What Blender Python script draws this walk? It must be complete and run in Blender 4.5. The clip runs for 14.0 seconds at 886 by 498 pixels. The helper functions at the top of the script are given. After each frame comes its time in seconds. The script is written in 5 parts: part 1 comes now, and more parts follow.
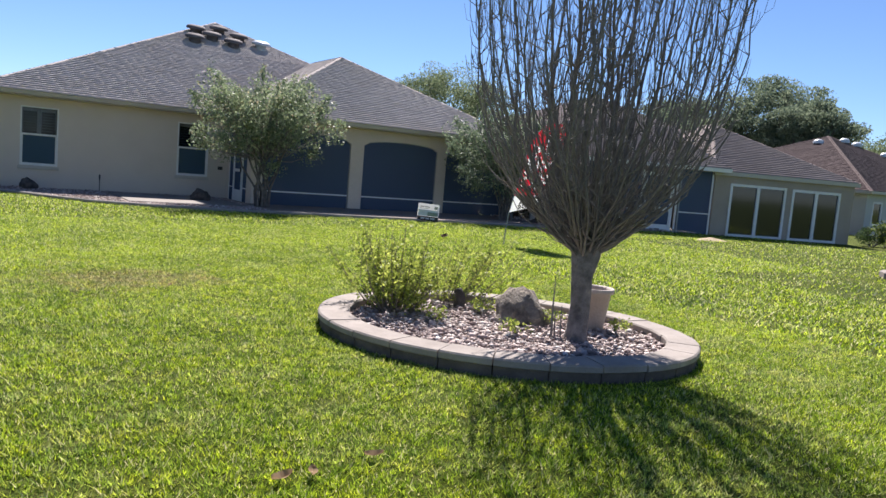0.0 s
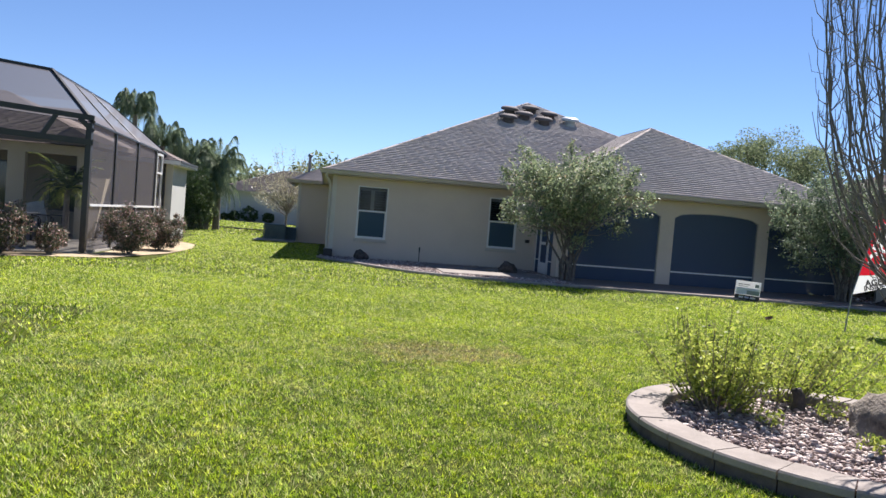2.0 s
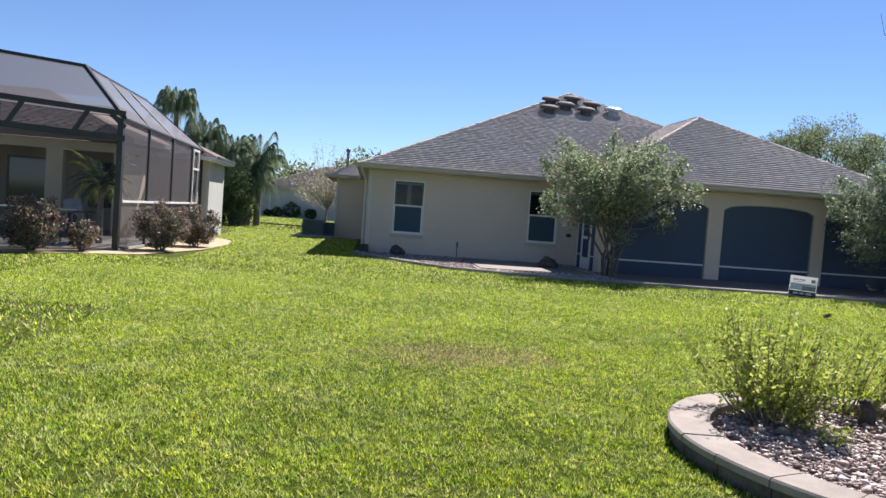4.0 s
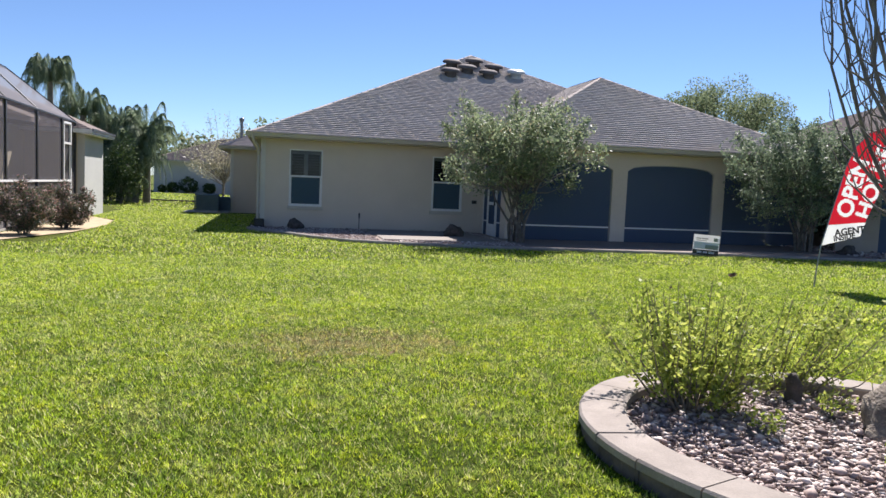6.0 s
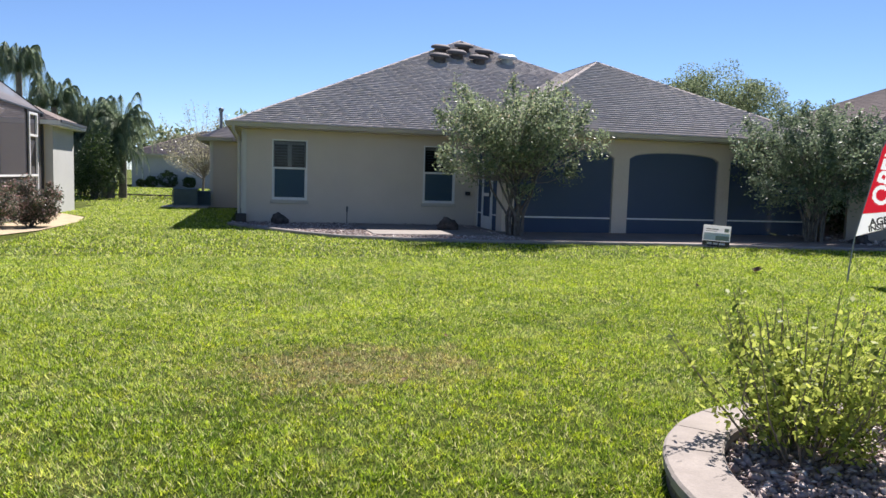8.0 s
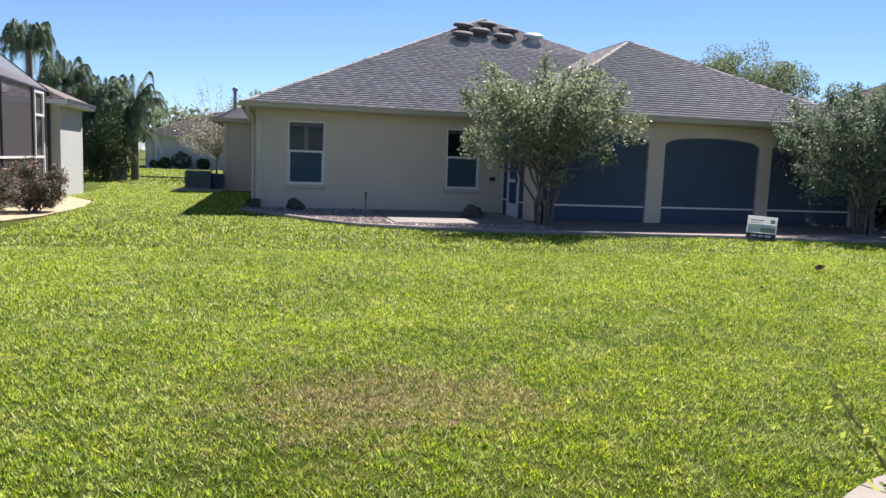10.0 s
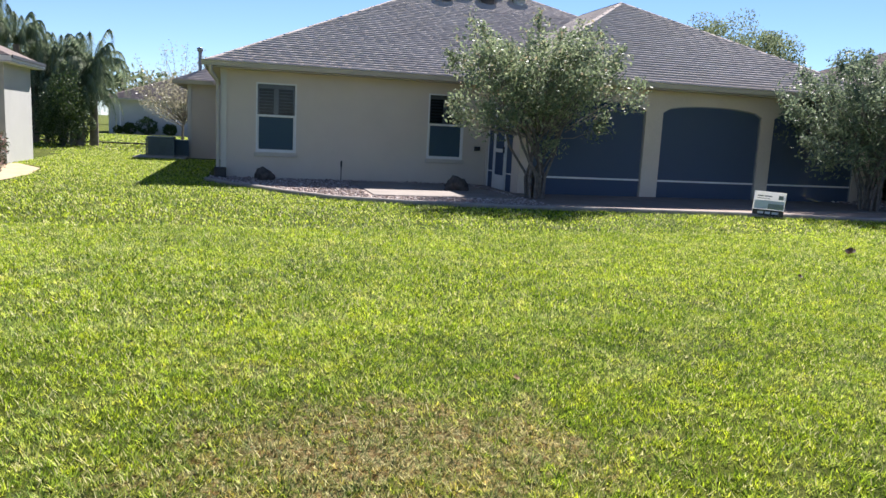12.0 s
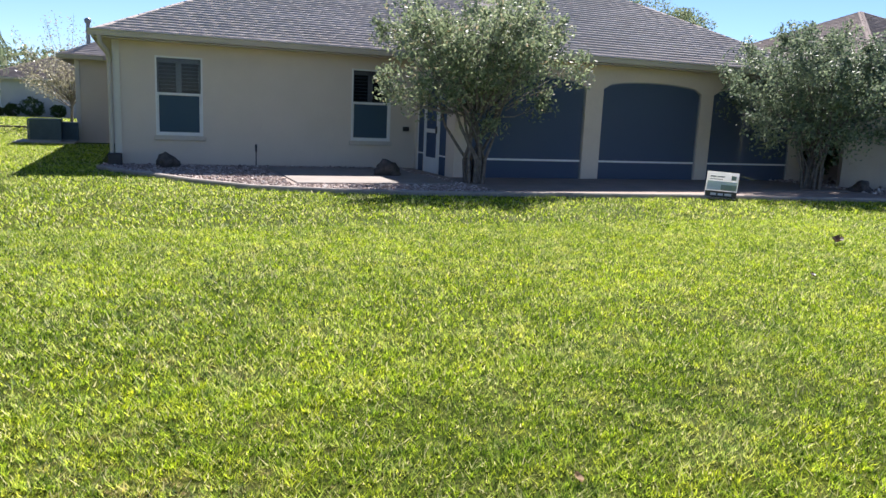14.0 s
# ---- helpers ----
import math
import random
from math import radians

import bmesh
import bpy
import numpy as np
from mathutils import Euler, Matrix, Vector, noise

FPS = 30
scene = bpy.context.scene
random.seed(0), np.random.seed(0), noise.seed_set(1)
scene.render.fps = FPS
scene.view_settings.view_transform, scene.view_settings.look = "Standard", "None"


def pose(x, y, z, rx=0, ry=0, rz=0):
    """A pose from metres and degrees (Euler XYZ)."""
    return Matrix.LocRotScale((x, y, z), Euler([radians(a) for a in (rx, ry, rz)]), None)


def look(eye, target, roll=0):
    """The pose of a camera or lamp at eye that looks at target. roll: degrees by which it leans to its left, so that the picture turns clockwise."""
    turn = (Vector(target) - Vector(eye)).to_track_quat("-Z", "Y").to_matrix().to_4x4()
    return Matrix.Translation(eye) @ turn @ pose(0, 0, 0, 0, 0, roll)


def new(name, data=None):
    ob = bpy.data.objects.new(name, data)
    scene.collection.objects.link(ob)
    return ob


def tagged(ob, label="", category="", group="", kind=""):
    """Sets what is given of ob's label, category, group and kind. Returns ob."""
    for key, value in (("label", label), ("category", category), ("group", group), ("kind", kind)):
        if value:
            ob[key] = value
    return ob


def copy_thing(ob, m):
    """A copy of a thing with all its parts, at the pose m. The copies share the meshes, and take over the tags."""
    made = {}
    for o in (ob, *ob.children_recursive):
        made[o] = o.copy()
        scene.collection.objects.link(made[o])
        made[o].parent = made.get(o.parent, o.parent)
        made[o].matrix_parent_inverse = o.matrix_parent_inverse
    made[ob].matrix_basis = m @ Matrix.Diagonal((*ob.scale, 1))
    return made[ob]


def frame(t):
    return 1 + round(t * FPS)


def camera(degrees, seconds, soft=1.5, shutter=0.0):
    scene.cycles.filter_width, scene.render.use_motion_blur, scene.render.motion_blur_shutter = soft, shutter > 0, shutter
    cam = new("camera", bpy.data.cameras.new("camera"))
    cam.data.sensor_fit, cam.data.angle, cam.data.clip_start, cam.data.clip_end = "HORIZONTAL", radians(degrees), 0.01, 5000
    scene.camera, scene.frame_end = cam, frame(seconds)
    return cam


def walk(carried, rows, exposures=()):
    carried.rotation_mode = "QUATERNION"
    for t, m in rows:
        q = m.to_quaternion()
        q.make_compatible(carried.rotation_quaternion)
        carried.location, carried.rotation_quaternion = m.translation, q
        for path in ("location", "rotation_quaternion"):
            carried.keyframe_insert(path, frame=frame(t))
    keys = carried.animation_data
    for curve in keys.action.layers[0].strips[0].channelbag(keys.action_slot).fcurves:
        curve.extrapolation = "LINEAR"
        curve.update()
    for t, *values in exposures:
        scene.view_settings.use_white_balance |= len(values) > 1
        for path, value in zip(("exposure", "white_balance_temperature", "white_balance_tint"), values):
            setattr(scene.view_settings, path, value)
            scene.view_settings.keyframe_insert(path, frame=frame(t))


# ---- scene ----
from mathutils.bvhtree import BVHTree

cam = camera(61.46, 14.0)
PATH = [
    (0, 0.908, -23.550, 1.352, 84.242, -4.751, -32.087),
    (0.5, 1.017, -23.435, 1.359, 84.318, -5.031, -18.192),
    (1, 1.075, -23.357, 1.364, 85.140, -5.215, -11.371),
    (1.5, 1.043, -23.199, 1.371, 86.665, -5.265, -10.071),
    (2, 1.060, -23.054, 1.375, 87.866, -4.642, -8.962),
    (4.5, 1.423, -22.366, 1.364, 86.819, -4.267, -5.378),
    (5, 1.530, -22.189, 1.366, 86.149, -3.780, -7.964),
    (5.5, 1.656, -21.969, 1.369, 85.636, -3.023, -10.451),
    (6, 1.674, -21.692, 1.361, 85.255, -2.418, -12.496),
    (6.5, 1.599, -21.400, 1.372, 85.016, -2.214, -13.848),
    (7, 1.661, -21.166, 1.366, 84.844, -2.181, -14.483),
    (7.5, 1.740, -20.917, 1.362, 84.720, -2.018, -14.463),
    (8, 1.673, -20.568, 1.336, 84.639, -1.780, -13.778),
    (8.5, 1.634, -20.288, 1.379, 84.511, -1.748, -12.822),
    (11, 1.737, -18.964, 1.384, 82.254, -2.594, -12.910),
    (11.5, 1.823, -18.614, 1.368, 81.796, -2.644, -13.443),
    (12, 1.766, -18.249, 1.332, 81.053, -2.836, -14.658),
    (12.5, 1.750, -17.868, 1.297, 80.354, -2.992, -16.721),
    (13, 1.833, -17.502, 1.277, 79.802, -2.884, -19.012),
    (13.5, 1.792, -17.104, 1.280, 79.600, -2.591, -20.760),
    (14, 1.769, -16.739, 1.304, 79.820, -2.428, -21.541),
]
EXPO = [(0, 1.2), (4.5, 1.17), (8.5, 1.17), (11, 1.3), (14, 1.46)]
walk(cam, [(row[0], pose(*row[1:])) for row in PATH], EXPO)

# ---- world, sun, exposure ----
TO_SUN = Vector((0.45, 0.77, 1.0)).normalized()
world = bpy.data.worlds.new("world")
scene.world = world
world.use_nodes = True
wt = world.node_tree
sky = wt.nodes.new("ShaderNodeTexSky")
sky.sky_type, sky.sun_disc = "NISHITA", False
sky.sun_elevation = math.asin(TO_SUN.z)
sky.sun_rotation = math.atan2(TO_SUN.x, TO_SUN.y)
sky.air_density, sky.dust_density, sky.ozone_density = 0.75, 0.0, 6.0
wt.links.new(sky.outputs[0], wt.nodes["Background"].inputs[0])
wt.nodes["Background"].inputs[1].default_value = 0.059
sun = bpy.data.lights.new("sun", "SUN")
sun.energy, sun.angle, sun.color = 5.0, radians(0.6), (1.0, 0.95, 0.87)
sun_ob = new("sun", sun)
sun_ob.matrix_world = look(TO_SUN * 50, (0, 0, 0))

scene.view_settings.use_white_balance = True
scene.view_settings.white_balance_temperature, scene.view_settings.white_balance_tint = 6250, 16


# ---- materials ----
class Mat:
    """A material and short ways to wire its nodes."""

    def __init__(self, name):
        self.m = bpy.data.materials.new(name)
        self.m.use_nodes = True
        self.t = self.m.node_tree
        self.b = self.t.nodes["Principled BSDF"]
        self.co = self.node("ShaderNodeNewGeometry").outputs["Position"]

    def node(self, kind, **values):
        n = self.t.nodes.new(kind)
        for k, v in values.items():
            n.inputs[k].default_value = v
        return n

    def link(self, a, b):
        self.t.links.new(a, b)

    def noise(self, scale, detail=4.0, rough=0.6, co=None):
        n = self.node("ShaderNodeTexNoise", Scale=scale, Detail=detail, Roughness=rough)
        self.link(co or self.co, n.inputs["Vector"])
        return n.outputs["Fac"]

    def ramp(self, fac, *stops):
        n = self.node("ShaderNodeValToRGB")
        e = n.color_ramp.elements
        while len(e) < len(stops):
            e.new(0.5)
        for el, (p, c) in zip(e, stops):
            el.position, el.color = p, (*c, 1) if len(c) == 3 else c
        self.link(fac, n.inputs[0])
        return n.outputs[0]

    def mix(self, fac, a, b, kind="MIX"):
        n = self.node("ShaderNodeMix")
        n.data_type, n.blend_type = "RGBA", kind
        for i, v in ((0, fac), (6, a), (7, b)):
            if isinstance(v, (int, float)):
                n.inputs[i].default_value = v
            elif isinstance(v, tuple):
                n.inputs[i].default_value = (*v, 1)
            else:
                self.link(v, n.inputs[i])
        return n.outputs[2]

    def math(self, op, a, b=0.0):
        n = self.node("ShaderNodeMath")
        n.operation = op
        for i, v in ((0, a), (1, b)):
            if isinstance(v, (int, float)):
                n.inputs[i].default_value = v
            else:
                self.link(v, n.inputs[i])
        return n.outputs[0]

    def island(self):
        return self.node("ShaderNodeNewGeometry").outputs["Random Per Island"]

    def done(self, color=None, rough=0.8, bump=None, strength=0.3, dist=0.01, spec=0.3, metal=0.0):
        if color is not None:
            if isinstance(color, tuple):
                self.b.inputs["Base Color"].default_value = (*color, 1)
            else:
                self.link(color, self.b.inputs["Base Color"])
        if isinstance(rough, (int, float)):
            self.b.inputs["Roughness"].default_value = rough
        else:
            self.link(rough, self.b.inputs["Roughness"])
        self.b.inputs["Specular IOR Level"].default_value = spec
        self.b.inputs["Metallic"].default_value = metal
        if bump is not None:
            n = self.node("ShaderNodeBump", Strength=strength, Distance=dist)
            self.link(bump, n.inputs["Height"])
            self.link(n.outputs[0], self.b.inputs["Normal"])
        return self.m


def speckled(name, a, b, scale=8.0, fine=120.0, rough=0.8, strength=0.3, spec=0.3, dist=0.004, metal=0.0):
    m = Mat(name)
    c = m.mix(m.ramp(m.noise(scale), (0.3, (0, 0, 0)), (0.7, (1, 1, 1))), a, b)
    f = m.noise(fine, 3.0)
    c = m.mix(0.35, c, m.ramp(f, (0.3, (0.55, 0.55, 0.55)), (0.7, (1, 1, 1))), "MULTIPLY")
    return m.done(c, rough, f, strength, dist, spec, metal)


def brown_mask(m):
    """One where the lawn is worn to brown thatch."""
    sep = m.node("ShaderNodeSeparateXYZ")
    m.link(m.co, sep.inputs[0])
    near = None
    for x, y, rx, ry, k in ((2.3, -15.4, 1.15, 0.75, -0.25), (2.75, -15.2, 0.45, 0.3, -0.3), (1.9, -14.1, 1.0, 0.7, 0.75), (2.1, -12.9, 1.3, 0.8, 0.9), (2.2, -16.3, 0.8, 0.4, 0.7), (1.5, -16.1, 0.5, 0.35, 0.7)):
        dx = m.math("DIVIDE", m.math("SUBTRACT", sep.outputs[0], x), rx)
        dy = m.math("DIVIDE", m.math("SUBTRACT", sep.outputs[1], y), ry)
        d = m.math("ADD", m.math("ADD", m.math("MULTIPLY", dx, dx), m.math("MULTIPLY", dy, dy)), k)
        near = d if near is None else m.math("MINIMUM", near, d)
    n = m.noise(3.4, 5.0, 0.7)
    f = m.noise(19.0, 5.0, 0.75)
    v = m.math("SUBTRACT", m.math("ADD", m.math("MULTIPLY", n, 3.2), m.math("MULTIPLY", f, 4.2)), m.math("ADD", m.math("MULTIPLY", near, 0.8), 3.1))
    return m.ramp(v, (0.0, (0, 0, 0)), (0.9, (1, 1, 1)))


def lawn_tint(m, deep, fresh, dry):
    """Patchy lawn colour shared by the soil sheet and the blades."""
    big = m.ramp(m.noise(0.55, 3.0), (0.35, (0, 0, 0)), (0.65, (1, 1, 1)))
    c = m.mix(big, deep, fresh)
    mid = m.ramp(m.noise(1.7, 5.0, 0.75), (0.48, (0, 0, 0)), (0.66, (1, 1, 1)))
    c = m.mix(m.math("MULTIPLY", mid, 0.6), c, dry)
    pale = m.ramp(m.noise(22.0, 3.0, 0.6), (0.4, (0.30, 0.15, 0.06)), (0.6, (0.60, 0.49, 0.24)))
    return m.mix(m.math("MULTIPLY", brown_mask(m), 0.7), c, pale)


def make_lawn():
    m = Mat("lawn")
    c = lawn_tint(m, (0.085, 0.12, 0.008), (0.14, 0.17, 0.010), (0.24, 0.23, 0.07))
    # fine noise paints shade between the blades onto the sheet
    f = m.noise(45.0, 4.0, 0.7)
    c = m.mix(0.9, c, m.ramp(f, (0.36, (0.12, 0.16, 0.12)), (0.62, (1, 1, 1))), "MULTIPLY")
    return m.done(c, 0.9, f, 1.0, 0.05, 0.1)


def make_blades():
    m = Mat("grass_blades")
    c = lawn_tint(m, (0.36, 0.46, 0.024), (0.53, 0.62, 0.030), (0.70, 0.69, 0.20))
    # 4 cm noise puts the shade of gaps between tufts into the blade colour
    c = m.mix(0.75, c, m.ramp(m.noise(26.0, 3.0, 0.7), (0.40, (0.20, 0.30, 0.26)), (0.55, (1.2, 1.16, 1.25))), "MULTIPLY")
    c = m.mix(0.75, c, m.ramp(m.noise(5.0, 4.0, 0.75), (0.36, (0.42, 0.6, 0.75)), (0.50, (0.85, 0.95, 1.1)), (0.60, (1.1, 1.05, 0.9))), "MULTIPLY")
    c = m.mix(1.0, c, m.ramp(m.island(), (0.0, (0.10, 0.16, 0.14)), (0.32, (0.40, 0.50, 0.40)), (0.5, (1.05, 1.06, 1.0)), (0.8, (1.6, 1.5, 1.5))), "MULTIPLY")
    straw = m.ramp(m.island(), (0.90, (0, 0, 0)), (0.905, (1, 1, 1)))
    c = m.mix(straw, c, (0.78, 0.73, 0.34))
    m.done(c, 0.55, spec=0.2)
    tr = m.node("ShaderNodeBsdfTranslucent")
    m.link(c, tr.inputs[0])
    mx = m.node("ShaderNodeMixShader", Fac=0.42)
    m.link(m.b.outputs[0], mx.inputs[1])
    m.link(tr.outputs[0], mx.inputs[2])
    m.link(mx.outputs[0], m.t.nodes["Material Output"].inputs[0])
    return m.m


def make_leaf(name, stops, trans=0.4, rough=0.4, spec=0.4):
    m = Mat(name)
    c = m.ramp(m.island(), *stops)
    m.done(c, rough, spec=spec)
    tr = m.node("ShaderNodeBsdfTranslucent")
    m.link(c, tr.inputs[0])
    mx = m.node("ShaderNodeMixShader", Fac=trans)
    m.link(m.b.outputs[0], mx.inputs[1])
    m.link(tr.outputs[0], mx.inputs[2])
    m.link(mx.outputs[0], m.t.nodes["Material Output"].inputs[0])
    return m.m


def make_shingle(name, a, b):
    m = Mat(name)
    c = m.mix(m.island(), a, b)
    c = m.mix(0.5, c, m.ramp(m.noise(0.7, 4.0), (0.3, (0.75, 0.72, 0.7)), (0.7, (1, 1, 1))), "MULTIPLY")
    f = m.noise(160.0, 2.0)
    c = m.mix(0.5, c, m.ramp(f, (0.3, (0.6, 0.6, 0.6)), (0.7, (1, 1, 1))), "MULTIPLY")
    return m.done(c, 0.95, f, 0.4, 0.003, 0.15)


def make_screen(name, color, alpha):
    m = Mat(name)
    m.done(color, 0.7, spec=0.2)
    tr = m.node("ShaderNodeBsdfTransparent")
    mx = m.node("ShaderNodeMixShader", Fac=1 - alpha)
    m.link(m.b.outputs[0], mx.inputs[1])
    m.link(tr.outputs[0], mx.inputs[2])
    m.link(mx.outputs[0], m.t.nodes["Material Output"].inputs[0])
    return m.m


LAWN = make_lawn()
BLADES = make_blades()
STUCCO = speckled("beige_stucco", (0.66, 0.57, 0.47), (0.61, 0.525, 0.435), 1.2, 60.0, 0.92, 0.5, 0.15, 0.006)
STUCCO2 = speckled("tan_stucco", (0.42, 0.355, 0.29), (0.36, 0.305, 0.25), 1.2, 60.0, 0.92, 0.5, 0.15)
WHITE_STUCCO = speckled("pale_stucco", (0.54, 0.54, 0.51), (0.49, 0.49, 0.46), 1.2, 60.0, 0.9, 0.4, 0.15)
WHITE = speckled("white_paint", (0.78, 0.77, 0.74), (0.72, 0.71, 0.68), 3.0, 90.0, 0.45, 0.05)
CREAM = speckled("cream_fascia", (0.53, 0.49, 0.41), (0.48, 0.44, 0.37), 2.0, 80.0, 0.5, 0.05)
SHINGLE = make_shingle("brown_shingle", (0.50, 0.435, 0.39), (0.575, 0.505, 0.46))
SHINGLE2 = make_shingle("taupe_shingle", (0.23, 0.19, 0.175), (0.27, 0.225, 0.205))
SHINGLE3 = make_shingle("red_brown_shingle", (0.115, 0.083, 0.078), (0.14, 0.103, 0.096))
DARK = speckled("dark_bronze", (0.035, 0.033, 0.032), (0.05, 0.046, 0.042), 5.0, 90.0, 0.4, 0.05, 0.4)
BLACK = speckled("black_plastic", (0.02, 0.02, 0.022), (0.035, 0.035, 0.037), 5.0, 90.0, 0.45, 0.1, 0.4)
GREY_METAL = speckled("grey_metal", (0.22, 0.23, 0.24), (0.30, 0.31, 0.32), 5.0, 90.0, 0.4, 0.1, 0.5, metal=0.3)
CONCRETE = speckled("concrete", (0.44, 0.405, 0.355), (0.35, 0.32, 0.28), 2.5, 70.0, 0.9, 0.3, 0.2)
EDGING = speckled("weathered_edging", (0.36, 0.325, 0.285), (0.25, 0.22, 0.19), 3.0, 70.0, 0.9, 0.4, 0.2)
CURB_BLOCK = speckled("curb_block", (0.36, 0.315, 0.275), (0.26, 0.225, 0.195), 4.0, 90.0, 0.9, 0.5, 0.2)
# weathering and the shade on the block sides, both put into one dark colour
SHADED_SIDE = speckled("shaded_block_side", (0.18, 0.145, 0.12), (0.10, 0.082, 0.07), 6.0, 70.0, 0.95, 0.6, 0.1, 0.01)
SAND = speckled("sandy_mulch", (0.52, 0.42, 0.28), (0.40, 0.31, 0.20), 4.0, 60.0, 0.95, 0.6, 0.1, 0.01)
SOIL = speckled("stone_dust", (0.38, 0.31, 0.27), (0.30, 0.24, 0.20), 6.0, 60.0, 0.95, 0.6, 0.1, 0.01)
ASPHALT = speckled("asphalt", (0.055, 0.055, 0.055), (0.08, 0.08, 0.078), 2.0, 90.0, 0.9, 0.3)
INTERIOR = speckled("porch_back_tan", (0.35, 0.30, 0.24), (0.30, 0.26, 0.21), 1.0, 60.0, 0.9, 0.1)
BARK = speckled("smooth_bark", (0.09, 0.08, 0.07), (0.22, 0.19, 0.165), 14.0, 80.0, 0.85, 0.6, 0.2, 0.01)
TWIG = speckled("twig_bark", (0.15, 0.135, 0.125), (0.27, 0.245, 0.225), 20.0, 90.0, 0.85, 0.4, 0.2)
DARK_BARK = speckled("furrowed_bark", (0.11, 0.10, 0.092), (0.30, 0.265, 0.24), 12.0, 60.0, 0.9, 0.9, 0.2, 0.015)
PALE_TWIG = speckled("pale_twig", (0.16, 0.13, 0.10), (0.28, 0.24, 0.19), 20.0, 90.0, 0.85, 0.4, 0.2)
PALM_BARK = speckled("palm_bark", (0.20, 0.17, 0.14), (0.30, 0.26, 0.22), 9.0, 50.0, 0.9, 0.5)
ROCK = speckled("mottled_rock", (0.42, 0.36, 0.29), (0.06, 0.05, 0.045), 7.0, 40.0, 0.9, 1.0, 0.2, 0.03)
DARK_ROCK = speckled("dark_rock", (0.14, 0.12, 0.11), (0.05, 0.045, 0.04), 9.0, 50.0, 0.9, 0.8, 0.2, 0.02)
POT = speckled("bisque_plastic", (0.50, 0.42, 0.35), (0.44, 0.36, 0.30), 5.0, 50.0, 0.55, 0.05)
SCREEN = make_screen("dark_screen", (0.08, 0.112, 0.175), 0.74)
CAGE_SCREEN = make_screen("charcoal_screen", (0.085, 0.08, 0.09), 0.6)
FRONT_SCREEN = make_screen("open_screen", (0.07, 0.07, 0.08), 0.25)
ROOF_MESH = make_screen("roof_screen_mesh", (0.065, 0.062, 0.075), 0.8)
def backlit(name, color, trans=0.5):
    """A thin cloth or sheet that lets light through."""
    m = Mat(name)
    c = m.mix(m.math("MULTIPLY", m.noise(5.0), 0.25), color, tuple(0.8 * v for v in color))
    m.done(c, 0.7, spec=0.2)
    tr = m.node("ShaderNodeBsdfTranslucent")
    m.link(c, tr.inputs[0])
    mx = m.node("ShaderNodeMixShader", Fac=trans)
    m.link(m.b.outputs[0], mx.inputs[1])
    m.link(tr.outputs[0], mx.inputs[2])
    m.link(mx.outputs[0], m.t.nodes["Material Output"].inputs[0])
    return m.m


RED = backlit("red_fabric", (0.72, 0.02, 0.04), 0.3)
FLAG_WHITE = backlit("white_fabric", (0.85, 0.85, 0.85), 0.4)
SIGN_GREEN = speckled("muted_green_print", (0.20, 0.26, 0.22), (0.26, 0.31, 0.27), 9.0, 60.0, 0.5, 0.0)
SIGN_BLUE = speckled("pale_blue_print", (0.55, 0.62, 0.66), (0.62, 0.67, 0.69), 3.0, 60.0, 0.5, 0.0)
GLASS = Mat("dark_glass").done((0.015, 0.018, 0.022), 0.06, spec=0.6)
BLIND = speckled("blind_slat", (0.40, 0.43, 0.45), (0.36, 0.39, 0.41), 3.0, 60.0, 0.6, 0.0)
GRAVEL = Mat("river_gravel")
GRAVEL = GRAVEL.done(GRAVEL.ramp(GRAVEL.island(), (0.0, (0.15, 0.11, 0.10)), (0.35, (0.34, 0.26, 0.23)), (0.75, (0.48, 0.39, 0.35)), (1.0, (0.72, 0.66, 0.60))), 0.75)
LEAF_TREE = make_leaf("glossy_tree_leaf", ((0.0, (0.12, 0.16, 0.095)), (0.5, (0.22, 0.275, 0.15)), (0.9, (0.36, 0.41, 0.24)), (1.0, (0.40, 0.31, 0.20))), 0.45, 0.5, 0.28)
LEAF_DEEP = make_leaf("deep_glossy_leaf", ((0.0, (0.09, 0.13, 0.085)), (0.6, (0.18, 0.23, 0.14)), (1.0, (0.30, 0.35, 0.21))), 0.42, 0.5, 0.3)
LEAF_BUSH = make_leaf("fresh_bush_leaf", ((0.0, (0.09, 0.13, 0.03)), (0.35, (0.28, 0.34, 0.06)), (1.0, (0.52, 0.55, 0.12))), 0.5, 0.55, 0.25)
LEAF_RED = make_leaf("reddish_bush_leaf", ((0.0, (0.05, 0.06, 0.04)), (0.5, (0.14, 0.16, 0.09)), (0.72, (0.24, 0.16, 0.12)), (0.9, (0.44, 0.25, 0.22)), (1.0, (0.68, 0.50, 0.46))), 0.3, 0.5, 0.3)
LEAF_DARK = make_leaf("dark_leaf", ((0.0, (0.025, 0.045, 0.018)), (0.7, (0.06, 0.10, 0.03)), (1.0, (0.12, 0.16, 0.06))), 0.3, 0.6, 0.15)
LEAF_FAR = make_leaf("far_tree_leaf", ((0.0, (0.10, 0.13, 0.07)), (0.6, (0.19, 0.24, 0.13)), (1.0, (0.31, 0.34, 0.20))), 0.45, 0.75, 0.08)
LEAF_PALM = make_leaf("palm_leaf", ((0.0, (0.10, 0.14, 0.085)), (0.6, (0.20, 0.26, 0.15)), (1.0, (0.38, 0.43, 0.27))), 0.45, 0.5, 0.25)
LEAF_SHADE = make_leaf("shaded_tree_leaf", ((0.0, (0.10, 0.135, 0.095)), (0.6, (0.18, 0.225, 0.145)), (1.0, (0.27, 0.31, 0.20))), 0.45, 0.7, 0.1)
